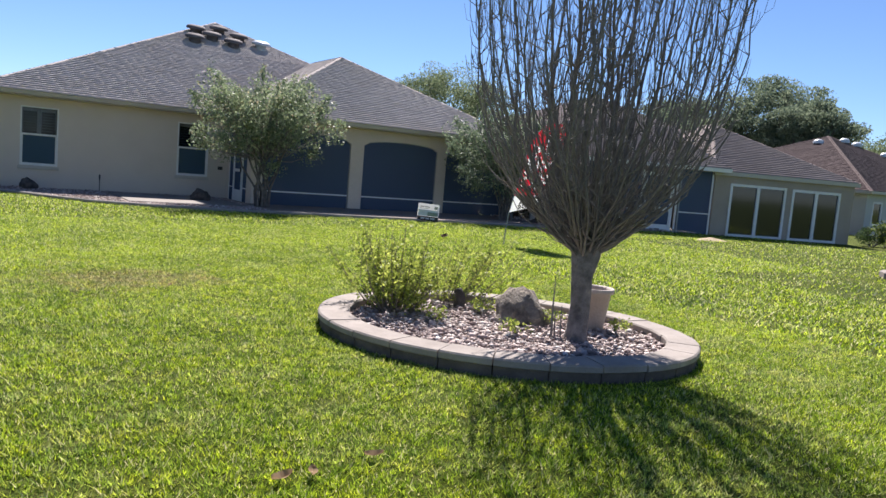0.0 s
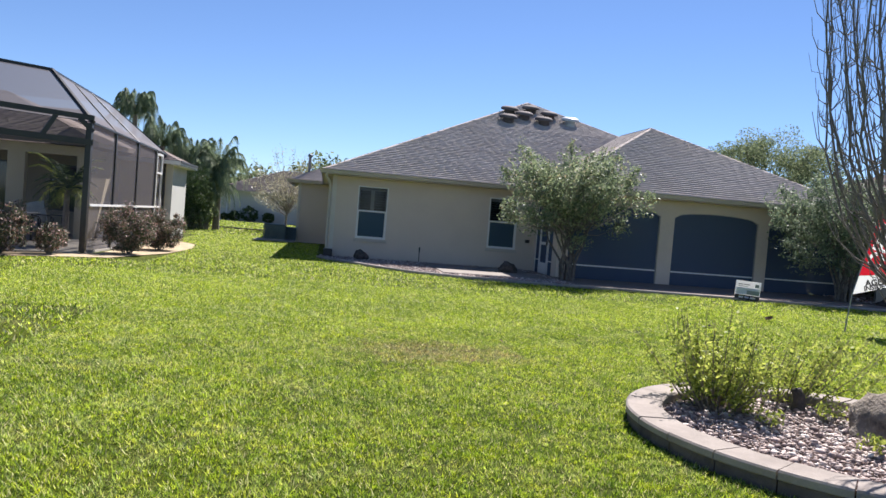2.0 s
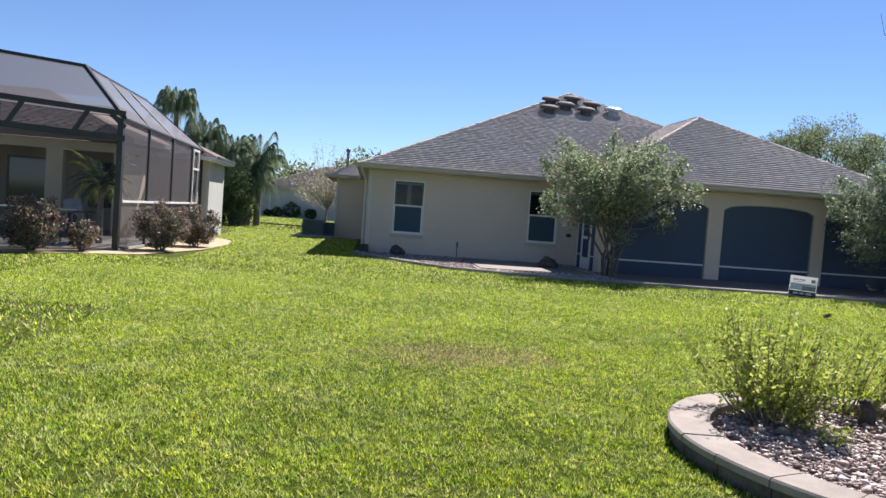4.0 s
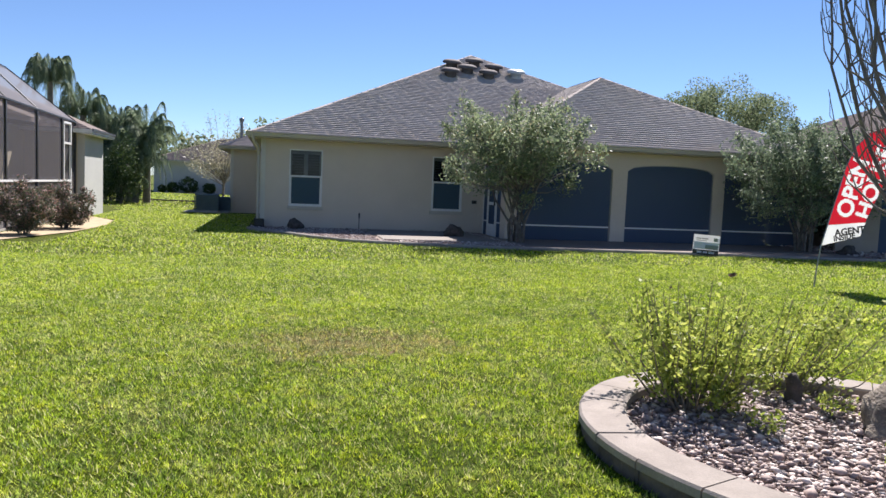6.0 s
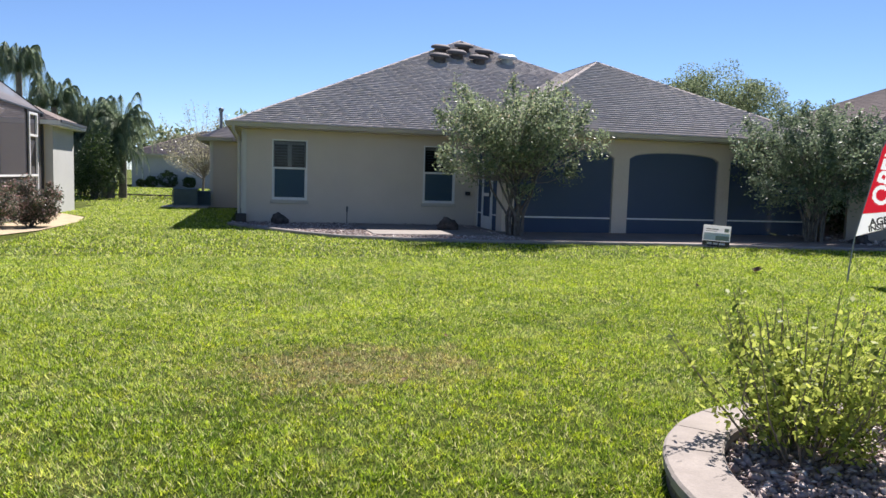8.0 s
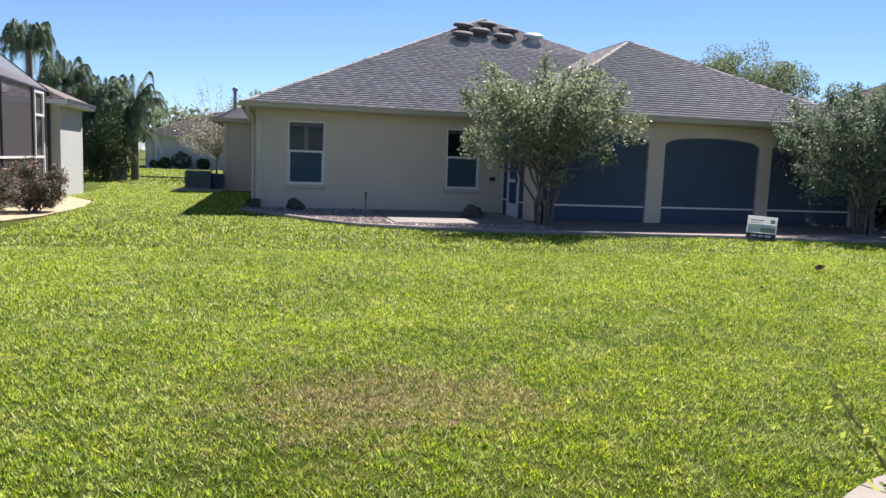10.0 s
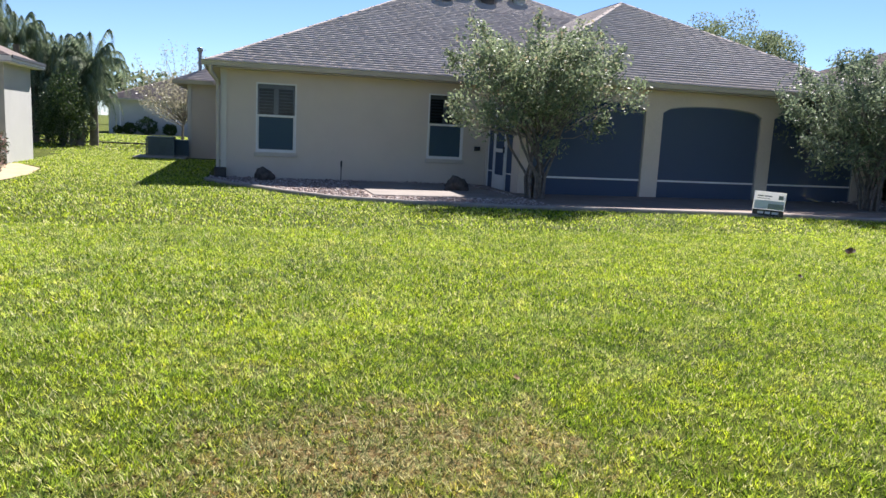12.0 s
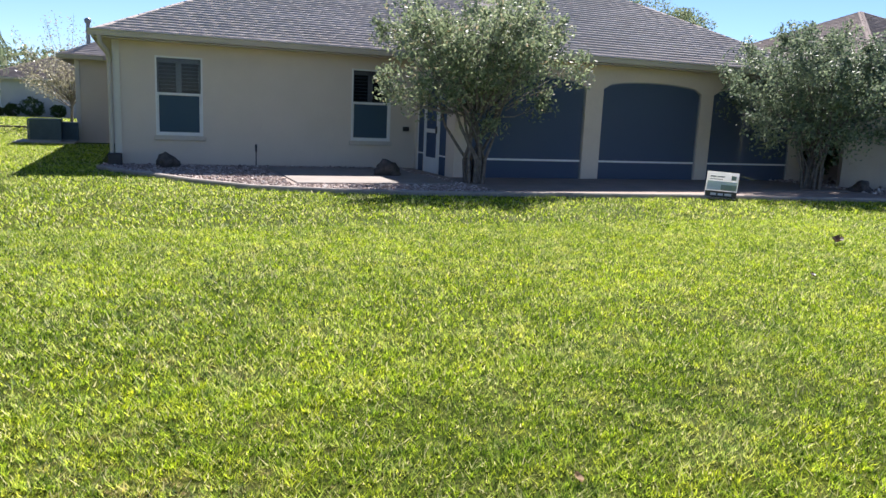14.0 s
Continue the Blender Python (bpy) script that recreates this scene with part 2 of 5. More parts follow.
LEAF_TAN = make_leaf("tan_autumn_leaf", ((0.0, (0.24, 0.22, 0.14)), (0.6, (0.38, 0.36, 0.24)), (1.0, (0.55, 0.50, 0.38))), 0.4)


# ---- mesh helpers ----
def part(name, bm, material, parent=None, label=""):
    """Links a bmesh, or a mesh, as one object under a thing."""
    if isinstance(bm, bmesh.types.BMesh):
        me = bpy.data.meshes.new(name)
        bm.to_mesh(me)
        bm.free()
    else:
        me = bm
    if material and not me.materials:
        me.materials.append(material)
    ob = new(name, me)
    ob.parent = parent
    return tagged(ob, label) if label else ob


def thing(name, m, label, category, group=""):
    ob = new(name)
    ob.matrix_world = m
    return tagged(ob, label, category, group)


def box(bm, x0, x1, y0, y1, z0, z1):
    v = [bm.verts.new((x, y, z)) for z in (z0, z1) for x, y in ((x0, y0), (x1, y0), (x1, y1), (x0, y1))]
    for f in ((3, 2, 1, 0), (4, 5, 6, 7), (0, 1, 5, 4), (1, 2, 6, 5), (2, 3, 7, 6), (3, 0, 4, 7)):
        bm.faces.new([v[i] for i in f])
    return bm


def boxes(*dims):
    bm = bmesh.new()
    for d in dims:
        box(bm, *d)
    return bm


def rounded(bm, width=0.01, segments=1):
    bmesh.ops.bevel(bm, geom=list(bm.edges), offset=width, segments=segments, affect="EDGES", profile=0.5)
    return bm


def beam(bm, a, b, w, h=None):
    """A square bar from a to b."""
    a, b = Vector(a), Vector(b)
    h = h or w
    d = (b - a).normalized()
    s = d.cross(Vector((0, 0, 1)) if abs(d.z) < 0.95 else Vector((1, 0, 0))).normalized()
    u = s.cross(d)
    v = [bm.verts.new(p + s * i * w / 2 + u * j * h / 2) for p in (a, b) for i, j in ((-1, -1), (1, -1), (1, 1), (-1, 1))]
    for f in ((3, 2, 1, 0), (4, 5, 6, 7), (0, 1, 5, 4), (1, 2, 6, 5), (2, 3, 7, 6), (3, 0, 4, 7)):
        bm.faces.new([v[i] for i in f])
    return bm


def mesh_of(name, verts, faces, smooth=False):
    me = bpy.data.meshes.new(name)
    verts = np.asarray(verts, np.float32).reshape(-1, 3)
    faces = np.asarray(faces, np.int32)
    n, k = faces.shape
    me.vertices.add(len(verts))
    me.vertices.foreach_set("co", verts.ravel())
    me.loops.add(n * k)
    me.loops.foreach_set("vertex_index", faces.ravel())
    me.polygons.add(n)
    me.polygons.foreach_set("loop_start", np.arange(n, dtype=np.int32) * k)
    me.update(calc_edges=True)
    me.validate()
    if smooth:
        me.shade_smooth()
    return me


def tube(verts, faces, pts, radii, sides=6):
    """Adds a tapering tube through the points."""
    pts = [Vector(p) for p in pts]
    base = len(verts)
    for i, p in enumerate(pts):
        d = (pts[min(i + 1, len(pts) - 1)] - pts[max(i - 1, 0)]).normalized()
        s = d.cross(Vector((0.3, 0.9, 0.1))).normalized()
        u = s.cross(d)
        for k in range(sides):
            a = 2 * math.pi * k / sides
            verts.append(p + (s * math.cos(a) + u * math.sin(a)) * radii[i])
    for i in range(len(pts) - 1):
        for k in range(sides):
            a, b = base + i * sides + k, base + i * sides + (k + 1) % sides
            faces.append((a, b, b + sides, a + sides))


def leaves(rng, centers, size, droop=0.0):
    """Pointed leaves of four corners, one at each centre, turned at random."""
    n = len(centers)
    d = rng.normal(size=(n, 3))
    d[:, 2] -= droop
    d /= np.linalg.norm(d, axis=1, keepdims=True)
    s = np.cross(d, rng.normal(size=(n, 3)))
    s /= np.linalg.norm(s, axis=1, keepdims=True)
    l = (size * rng.uniform(0.6, 1.3, n))[:, None]
    c = np.asarray(centers)
    v = np.stack([c - d * l * 0.5, c + s * l * 0.24, c + d * l * 0.5, c - s * l * 0.24], 1).reshape(-1, 3)
    return v, np.arange(4 * n).reshape(n, 4)


def crown_points(rng, n, center, radii, clumps, spread=0.22, hollow=0.55):
    """Points in clumps near the rim of a lumpy ellipsoid."""
    d = rng.normal(size=(clumps, 3))
    d /= np.linalg.norm(d, axis=1, keepdims=True)
    r = rng.uniform(hollow, 1.0, clumps)[:, None]
    cc = d * r
    pick = rng.integers(0, clumps, n)
    off = rng.normal(size=(n, 3))
    off /= np.maximum(1.0, np.linalg.norm(off, axis=1, keepdims=True) / 1.7)
    p = cc[pick] + off * spread * rng.uniform(0.5, 1.2, clumps)[pick][:, None]
    return p * np.array(radii) + np.array(center), cc * np.array(radii) + np.array(center)


def gravel(rng, spots, size, z):
    """Small irregular stones, one at each spot."""
    n = len(spots)
    ico = np.array([(0, 0, .8), (1, 0, .1), (.3, .95, .0), (-.8, .6, .1), (-.8, -.6, -.1), (.3, -.95, .1), (0, 0, -.6)])
    tri = np.array([(0, 1, 2), (0, 2, 3), (0, 3, 4), (0, 4, 5), (0, 5, 1), (6, 2, 1), (6, 3, 2), (6, 4, 3), (6, 5, 4), (6, 1, 5)])
    a = rng.uniform(0, 6.28, n)
    s = size * np.clip(rng.lognormal(-0.15, 0.42, n), 0.3, 2.2)
    p = ico[None] * rng.uniform(0.7, 1.2, (n, 7, 1))
    p = p * np.stack([np.ones(n), rng.uniform(0.45, 0.85, n), rng.uniform(0.3, 0.65, n)], 1)[:, None]
    tilt = rng.normal(0, 0.65, n)[:, None]
    x, y, zz = p[..., 0], p[..., 1], p[..., 2]
    y, zz = y * np.cos(tilt) - zz * np.sin(tilt), y * np.sin(tilt) + zz * np.cos(tilt)
    ca, sa = np.cos(a)[:, None], np.sin(a)[:, None]
    q = np.stack([x * ca - y * sa, x * sa + y * ca, zz], -1) * s[:, None, None] * 0.5
    q[..., 0] += spots[:, 0, None]
    q[..., 1] += spots[:, 1, None]
    q[..., 2] += (z + rng.uniform(0, 0.4, n) * s)[:, None]
    return q.reshape(-1, 3), (np.arange(n)[:, None, None] * 7 + tri[None]).reshape(-1, 3)


# ---- ground ----
def ground_z(x, y):
    return 0.0 * x


def build_ground():
    xs = np.concatenate([-np.geomspace(2000, 40, 12), np.arange(-38, 48, 2.0), np.geomspace(50, 2000, 12)])
    ys = np.concatenate([-np.geomspace(2000, 50, 10), np.arange(-48, 60, 2.0), np.geomspace(62, 3000, 14)])
    gx, gy = np.meshgrid(xs, ys)
    v = np.stack([gx, gy, ground_z(gx, gy)], -1).reshape(-1, 3)
    w = len(xs)
    i, j = np.meshgrid(np.arange(len(ys) - 1), np.arange(w - 1), indexing="ij")
    a = (i * w + j).ravel()
    me = mesh_of("ground", v, np.stack([a, a + 1, a + w + 1, a + w], 1))
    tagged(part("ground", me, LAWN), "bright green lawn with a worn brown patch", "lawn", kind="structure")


BED = (4.83, -18.48)


def in_bed(x, y, grow=0.0):
    """Whether a place lies in the oval bed."""
    dx, dy = x - BED[0], y - BED[1]
    u, v = dx * -0.675 + dy * 0.738, dx * 0.738 + dy * 0.675
    return (u / (1.63 + grow)) ** 2 + (v / (1.42 + grow)) ** 2 < 1


def bed_edge(a, inset=0.0):
    u, v = math.cos(a) * (1.63 - inset), math.sin(a) * (1.42 - inset)
    return BED[0] + u * -0.675 + v * 0.738, BED[1] + u * 0.738 + v * 0.675


CURB = ((0.95, -0.8), (1.25, -1.5), (1.8, -2.3), (2.6, -3.6), (3.4, -4.5), (4.6, -5.0), (6.2, -5.35), (8.5, -5.55), (11.2, -5.8), (13.6, -6.3), (15.8, -6.5), (18.5, -6.2))


def curb_y(x):
    xs, ys = [p[0] for p in CURB], [p[1] for p in CURB]
    return np.interp(x, xs, ys, left=99, right=ys[-1])


def build_grass():
    rng = np.random.default_rng(5)
    xs, ys, ss = [], [], []
    for (n, x0, x1, y0, y1, size) in ((980000, -1.5, 8.0, -21.8, -13.2, 0.8), (520000, -4, 11, -13.6, -8.5, 1.15), (60000, -8, -1.4, -22, -8.5, 1.7), (70000, 7.9, 12, -22, -8.5, 1.7), (45000, 10.5, 16, -15, -8, 1.8), (210000, -8, 22, -8.7, -1, 1.7), (110000, -4.5, 3.0, -1.5, 12, 1.9), (60000, -14, 9, 12, 40, 4.0), (45000, 11.9, 26, -22, -6, 2.0), (30000, -12, 24, -30, -22, 2.0)):
        x, y = rng.uniform(x0, x1, n), rng.uniform(y0, y1, n)
        xs.append(x), ys.append(y), ss.append(np.full(n, size))
    x, y, s = np.concatenate(xs), np.concatenate(ys), np.concatenate(ss)
    # blades stand in tufts: each takes the place of its tuft's first blade, a little off it
    order = np.arange(len(x))
    tuft = np.where(s < 1, order // 8 * 8, np.where(s < 1.4, order // 3 * 3, order))
    off_x, off_y = rng.normal(0, 0.014, len(x)) * s, rng.normal(0, 0.014, len(x)) * s
    x, y = x[tuft] + off_x, y[tuft] + off_y
    out = np.arctan2(off_y, off_x)
    keep = ~in_bed(x, y, 0.0) & ((y < curb_y(x) - 0.05) | (x < 0.95)) & ~((x > -0.3) & (y > 8)) & ~((x > 0.9) & (y > -1.3))
    keep &= ~((x < -3.3) & (y > -12) & (y < 2.5) & ((x + 4.08) * 0.6 - (y + 5.45) * 0.8 < 0.98))
    keep &= ~((x < np.where(y < 2.0, -2.75 - 0.1 * np.maximum(y, -1.0), -4.0)) & (y > -6.4) & (y < 9)) & ~((x > 18) & (y > -4.9 - (x - 18.8) * 0.374))
    bump = np.sin(x * 7.1 + 2 * np.sin(y * 3.7)) * np.sin(y * 8.3 + 2 * np.sin(x * 4.3)) + np.sin(x * 2.3 + y * 1.1) * np.sin(y * 2.9 - x)
    keep &= rng.random(len(x)) < 0.78 + 0.22 * bump
    brown = ((x - 2.35) / 1.1) ** 2 + ((y + 15.5) / 0.7) ** 2 + 0.9 * np.sin(x * 9 + 2 * np.sin(y * 5)) * np.sin(y * 11 + x * 3)
    keep &= rng.random(len(x)) < 0.7 + 0.3 * np.clip(brown - 0.2, 0, 1)
    x, y, s, out = x[keep], y[keep], s[keep], out[keep]
    n = len(x)
    a, lean = out + rng.normal(0, 0.9, n), rng.uniform(0.3, 1.6, n)
    h = rng.uniform(0.014, 0.042, n) * np.sqrt(s)
    w = rng.uniform(0.0022, 0.0056, n) * np.where(s < 1.4, s, 1.35 * s)
    z = ground_z(x, y) - 0.003
    dx, dy = np.cos(a), np.sin(a)
    k = np.stack([x - dy * w, y + dx * w, z], 1)
    l = np.stack([x + dy * w, y - dx * w, z], 1)
    t = np.stack([x + dx * h * lean, y + dy * h * lean, z + h], 1)
    me = mesh_of("grass", np.stack([k, l, t], 1), np.arange(3 * n).reshape(n, 3))
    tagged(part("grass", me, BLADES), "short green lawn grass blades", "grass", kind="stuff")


build_ground()
build_grass()


# ---- roofs ----
def courses(rng, verts, faces, p0, p1, q0, q1, step=0.145, tab=0.34, lip=0.006):
    """Shingle tabs in courses on a roof face from the eave p0-p1 up to the ridge q0-q1."""
    p0, p1, q0, q1 = (Vector(p) for p in (p0, p1, q0, q1))
    up = ((q0 + q1) / 2 - (p0 + p1) / 2)
    nrm = (p1 - p0).cross(up).normalized()
    if nrm.z < 0:
        nrm = -nrm
    rise = (up - up.project(p1 - p0)).length
    rows = max(2, int(rise / step))
    for i in range(rows):
        t0, t1 = i / rows, min(1.0, (i + 1.12) / rows)
        a0, b0, a1, b1 = p0.lerp(q0, t0), p1.lerp(q1, t0), p0.lerp(q0, t1), p1.lerp(q1, t1)
        length = (b0 - a0).length
        n = max(1, int(length / tab))
        cuts = [0.0] + [min(0.999, max(0.001, (k + (0.5 if i % 2 else 0.15) + rng.uniform(-0.2, 0.2)) / n)) for k in range(n)] + [1.0]
        cuts = sorted(cuts)
        for c0, c1 in zip(cuts, cuts[1:]):
            if c1 - c0 < 1e-4:
                continue
            l = lip * rng.uniform(0.6, 1.5)
            b = len(verts)
            for p in (a0.lerp(b0, c0), a0.lerp(b0, c1)):
                verts.append(p - nrm * 0.004), verts.append(p + nrm * l)
            for p in (a1.lerp(b1, c0), a1.lerp(b1, c1)):
                verts.append(p + nrm * 0.002)
            faces.append((b, b + 2, b + 3, b + 1))
            faces.append((b + 1, b + 3, b + 5, b + 4))


def roof(rng, parent, planes, material, label="", step=0.145, tab=0.34):
    """A roof deck with its shingles and ridge caps; planes are (eave, eave, ridge, ridge)."""
    verts, faces = [], []
    bm = bmesh.new()
    for p0, p1, q0, q1 in planes:
        courses(rng, verts, faces, p0, p1, q0, q1, step, tab)
        pts = [Vector(p) - Vector((0, 0, 0.01)) for p in ((p0, p1, q1) if (Vector(q0) - Vector(q1)).length < 1e-3 else (p0, p1, q1, q0))]
        top = [bm.verts.new(p) for p in pts]
        low = [bm.verts.new(p - Vector((0, 0, 0.12))) for p in pts]
        bm.faces.new(top)
        bm.faces.new(low[::-1])
        for i in range(len(pts)):
            j = (i + 1) % len(pts)
            bm.faces.new((top[i], low[i], low[j], top[j]))
    deck = part("roof", bm, material, parent, label)
    tagged(part("shingles", mesh_of("shingles", verts, faces), material, deck), kind="stuff")
    return deck


def ridge_cap(parent, pts, material, w=0.14):
    """Overlapping cap shingles along a hip or ridge."""
    bm = bmesh.new()
    a, b = Vector(pts[0]), Vector(pts[1])
    n = int((b - a).length / 0.16)
    d = (b - a).normalized()
    s = d.cross(Vector((0, 0, 1))).normalized()
    for i in range(n):
        p, q = a + d * i * 0.16, a + d * (i * 0.16 + 0.19)
        hh = Vector((0, 0, 0.010)), Vector((0, 0, 0.004))
        dn = Vector((0, 0, -0.02))
        r = [bm.verts.new(x) for x in (p - s * w / 2 + dn, p + hh[0], p + s * w / 2 + dn, q - s * w / 2 + dn, q + hh[1], q + s * w / 2 + dn)]
        bm.faces.new((r[0], r[1], r[4], r[3]))
        bm.faces.new((r[1], r[2], r[5], r[4]))
    return tagged(part("ridge_cap", bm, material, parent), kind="stuff")


# ---- building pieces ----
def wall_mesh(u0, u1, y0, y1, z0, z1, holes=()):
    """A wall along x with holes (u0, u1, z0, z1, arch rise)."""
    bm = bmesh.new()
    u = u0
    for a, b, lo, hi, rise in sorted(holes):
        if a > u + 1e-3:
            box(bm, u, a, y0, y1, z0, z1)
        if lo > z0 + 1e-3:
            box(bm, a, b, y0, y1, z0, lo)
        n = 14 if rise else 1
        for i in range(n):
            xa, xb = a + (b - a) * i / n, a + (b - a) * (i + 1) / n
            za, zb = (hi - rise + rise * math.sqrt(max(0, 1 - (2 * k / n - 1) ** 2)) ** 0.9 for k in (i, i + 1))
            v = [bm.verts.new(p) for p in ((xa, y0, za), (xb, y0, zb), (xb, y0, z1), (xa, y0, z1), (xa, y1, za), (xb, y1, zb), (xb, y1, z1), (xa, y1, z1))]
            for f in ((0, 1, 2, 3), (5, 4, 7, 6), (4, 5, 1, 0), (3, 2, 6, 7)):
                bm.faces.new([v[k] for k in f])
        u = b
    if u1 > u + 1e-3:
        box(bm, u, u1, y0, y1, z0, z1)
    bmesh.ops.remove_doubles(bm, verts=bm.verts, dist=0.0005)
    return bm


def frame_bars(x0, x1, z0, z1, w, y0, y1, mids=()):
    """A rectangular frame, with cross bars at the heights mids."""
    return boxes((x0, x0 + w, y0, y1, z0, z1), (x1 - w, x1, y0, y1, z0, z1), (x0 + w, x1 - w, y0, y1, z0, z0 + w), (x0 + w, x1 - w, y0, y1, z1 - w, z1), *((x0 + w, x1 - w, y0, y1, m - w / 2, m + w / 2) for m in mids))


def window(parent, x0, x1, z0, z1, y=0.0):
    """A single-hung window with shutters behind its upper half."""
    mid = z0 + (z1 - z0) * 0.53
    win = part("window", frame_bars(x0, x1, z0, z1, 0.035, y - 0.012, y + 0.09), WHITE, parent, "white single-hung window with indoor shutters")
    part("sash", frame_bars(x0 + 0.037, x1 - 0.037, z0 + 0.037, mid, 0.03, y + 0.025, y + 0.06), WHITE, win)
    part("meeting_rail", boxes((x0 + 0.036, x1 - 0.036, y + 0.0, y + 0.024, mid - 0.02, mid + 0.022)), WHITE, win)
    part("pane", boxes((x0 + 0.036, x1 - 0.036, y + 0.062, y + 0.07, z0 + 0.036, z1 - 0.036)), GLASS_CLEAR, win)
    part("insect_screen", boxes((x0 + 0.068, x1 - 0.068, y + 0.035, y + 0.038, z0 + 0.068, mid - 0.03)), WINDOW_MESH, win)
    c = (x0 + x1) / 2
    part("shutter_frame", boxes((c - 0.055, c + 0.055, y + 0.10, y + 0.13, z0 + 0.04, z1 - 0.04), (x0 + 0.03, x0 + 0.075, y + 0.10, y + 0.13, z0 + 0.04, z1 - 0.04), (x1 - 0.075, x1 - 0.03, y + 0.10, y + 0.13, z0 + 0.04, z1 - 0.04), (x0 + 0.03, x1 - 0.03, y + 0.10, y + 0.13, z1 - 0.13, z1 - 0.04)), BLIND, win)
    bm = bmesh.new()
    z = z0 + 0.06
    while z < z1 - 0.15:
        for a, b in ((x0 + 0.077, c - 0.057), (c + 0.057, x1 - 0.077)):
            beam(bm, (a, y + 0.115, z), (b, y + 0.115, z), 0.05, 0.009)
        z += 0.075
    tagged(part("louvre", bm, LOUVRE, win), kind="stuff")
    # black box added behind the glass in place of the unlit room
    part("dark_room_box", boxes((x0 - 0.1, x1 + 0.1, y + 0.8, y + 0.82, z0 - 0.1, z1 + 0.1), (x0 - 0.12, x0 - 0.1, y + 0.2, y + 0.82, z0 - 0.1, z1 + 0.1), (x1 + 0.1, x1 + 0.12, y + 0.2, y + 0.82, z0 - 0.1, z1 + 0.1), (x0 - 0.12, x1 + 0.12, y + 0.2, y + 0.82, z1 + 0.1, z1 + 0.12), (x0 - 0.12, x1 + 0.12, y + 0.2, y + 0.82, z0 - 0.12, z0 - 0.1)), BLACK, win)
    part("window_sill", rounded(boxes((x0 - 0.04, x1 + 0.04, y - 0.045, y - 0.002, z0 - 0.10, z0 - 0.003)), 0.008), SILL, win)
    return win


def gutter(parent, a, b, size=0.12):
    """A box gutter with a rolled lip from a to b."""
    a, b = Vector(a), Vector(b)
    d = (b - a).normalized()
    out = d.cross(Vector((0, 0, 1)))
    bm = bmesh.new()
    prof = ((0, 0), (0, -size), (0.07, -size), (0.105, -0.03), (0.125, -0.015), (0.125, 0.0), (0.105, -0.005), (0.09, -0.03), (0.06, -size + 0.01), (0.01, -size + 0.01), (0.01, 0))
    r = [[bm.verts.new(p + out * o + Vector((0, 0, z))) for o, z in prof] for p in (a, b)]
    for i in range(len(prof)):
        j = (i + 1) % len(prof)
        bm.faces.new((r[0][i], r[0][j], r[1][j], r[1][i]))
    bm.faces.new(r[0][::-1])
    bm.faces.new(r[1])
    return part("gutter", bm, CREAM, parent)


SILL = speckled("sill_paint", (0.55, 0.50, 0.42), (0.50, 0.45, 0.38), 3.0, 60.0, 0.8, 0.1)
GLASS_CLEAR = Mat("window_glass")
GLASS_CLEAR.done((0.01, 0.012, 0.014), 0.03, spec=0.5)
GLASS_CLEAR.b.inputs["Alpha"].default_value = 0.3
GLASS_CLEAR = GLASS_CLEAR.m
WINDOW_MESH = make_screen("window_mesh", (0.06, 0.10, 0.13), 0.82)
LOUVRE = speckled("dark_louvre", (0.26, 0.31, 0.34), (0.22, 0.27, 0.30), 3.0, 60.0, 0.6, 0.0)
TRIM = speckled("pale_trim", (0.66, 0.62, 0.54), (0.60, 0.56, 0.49), 3.0, 60.0, 0.6, 0.0)
EAVE, SLOPE = 2.66, 0.485


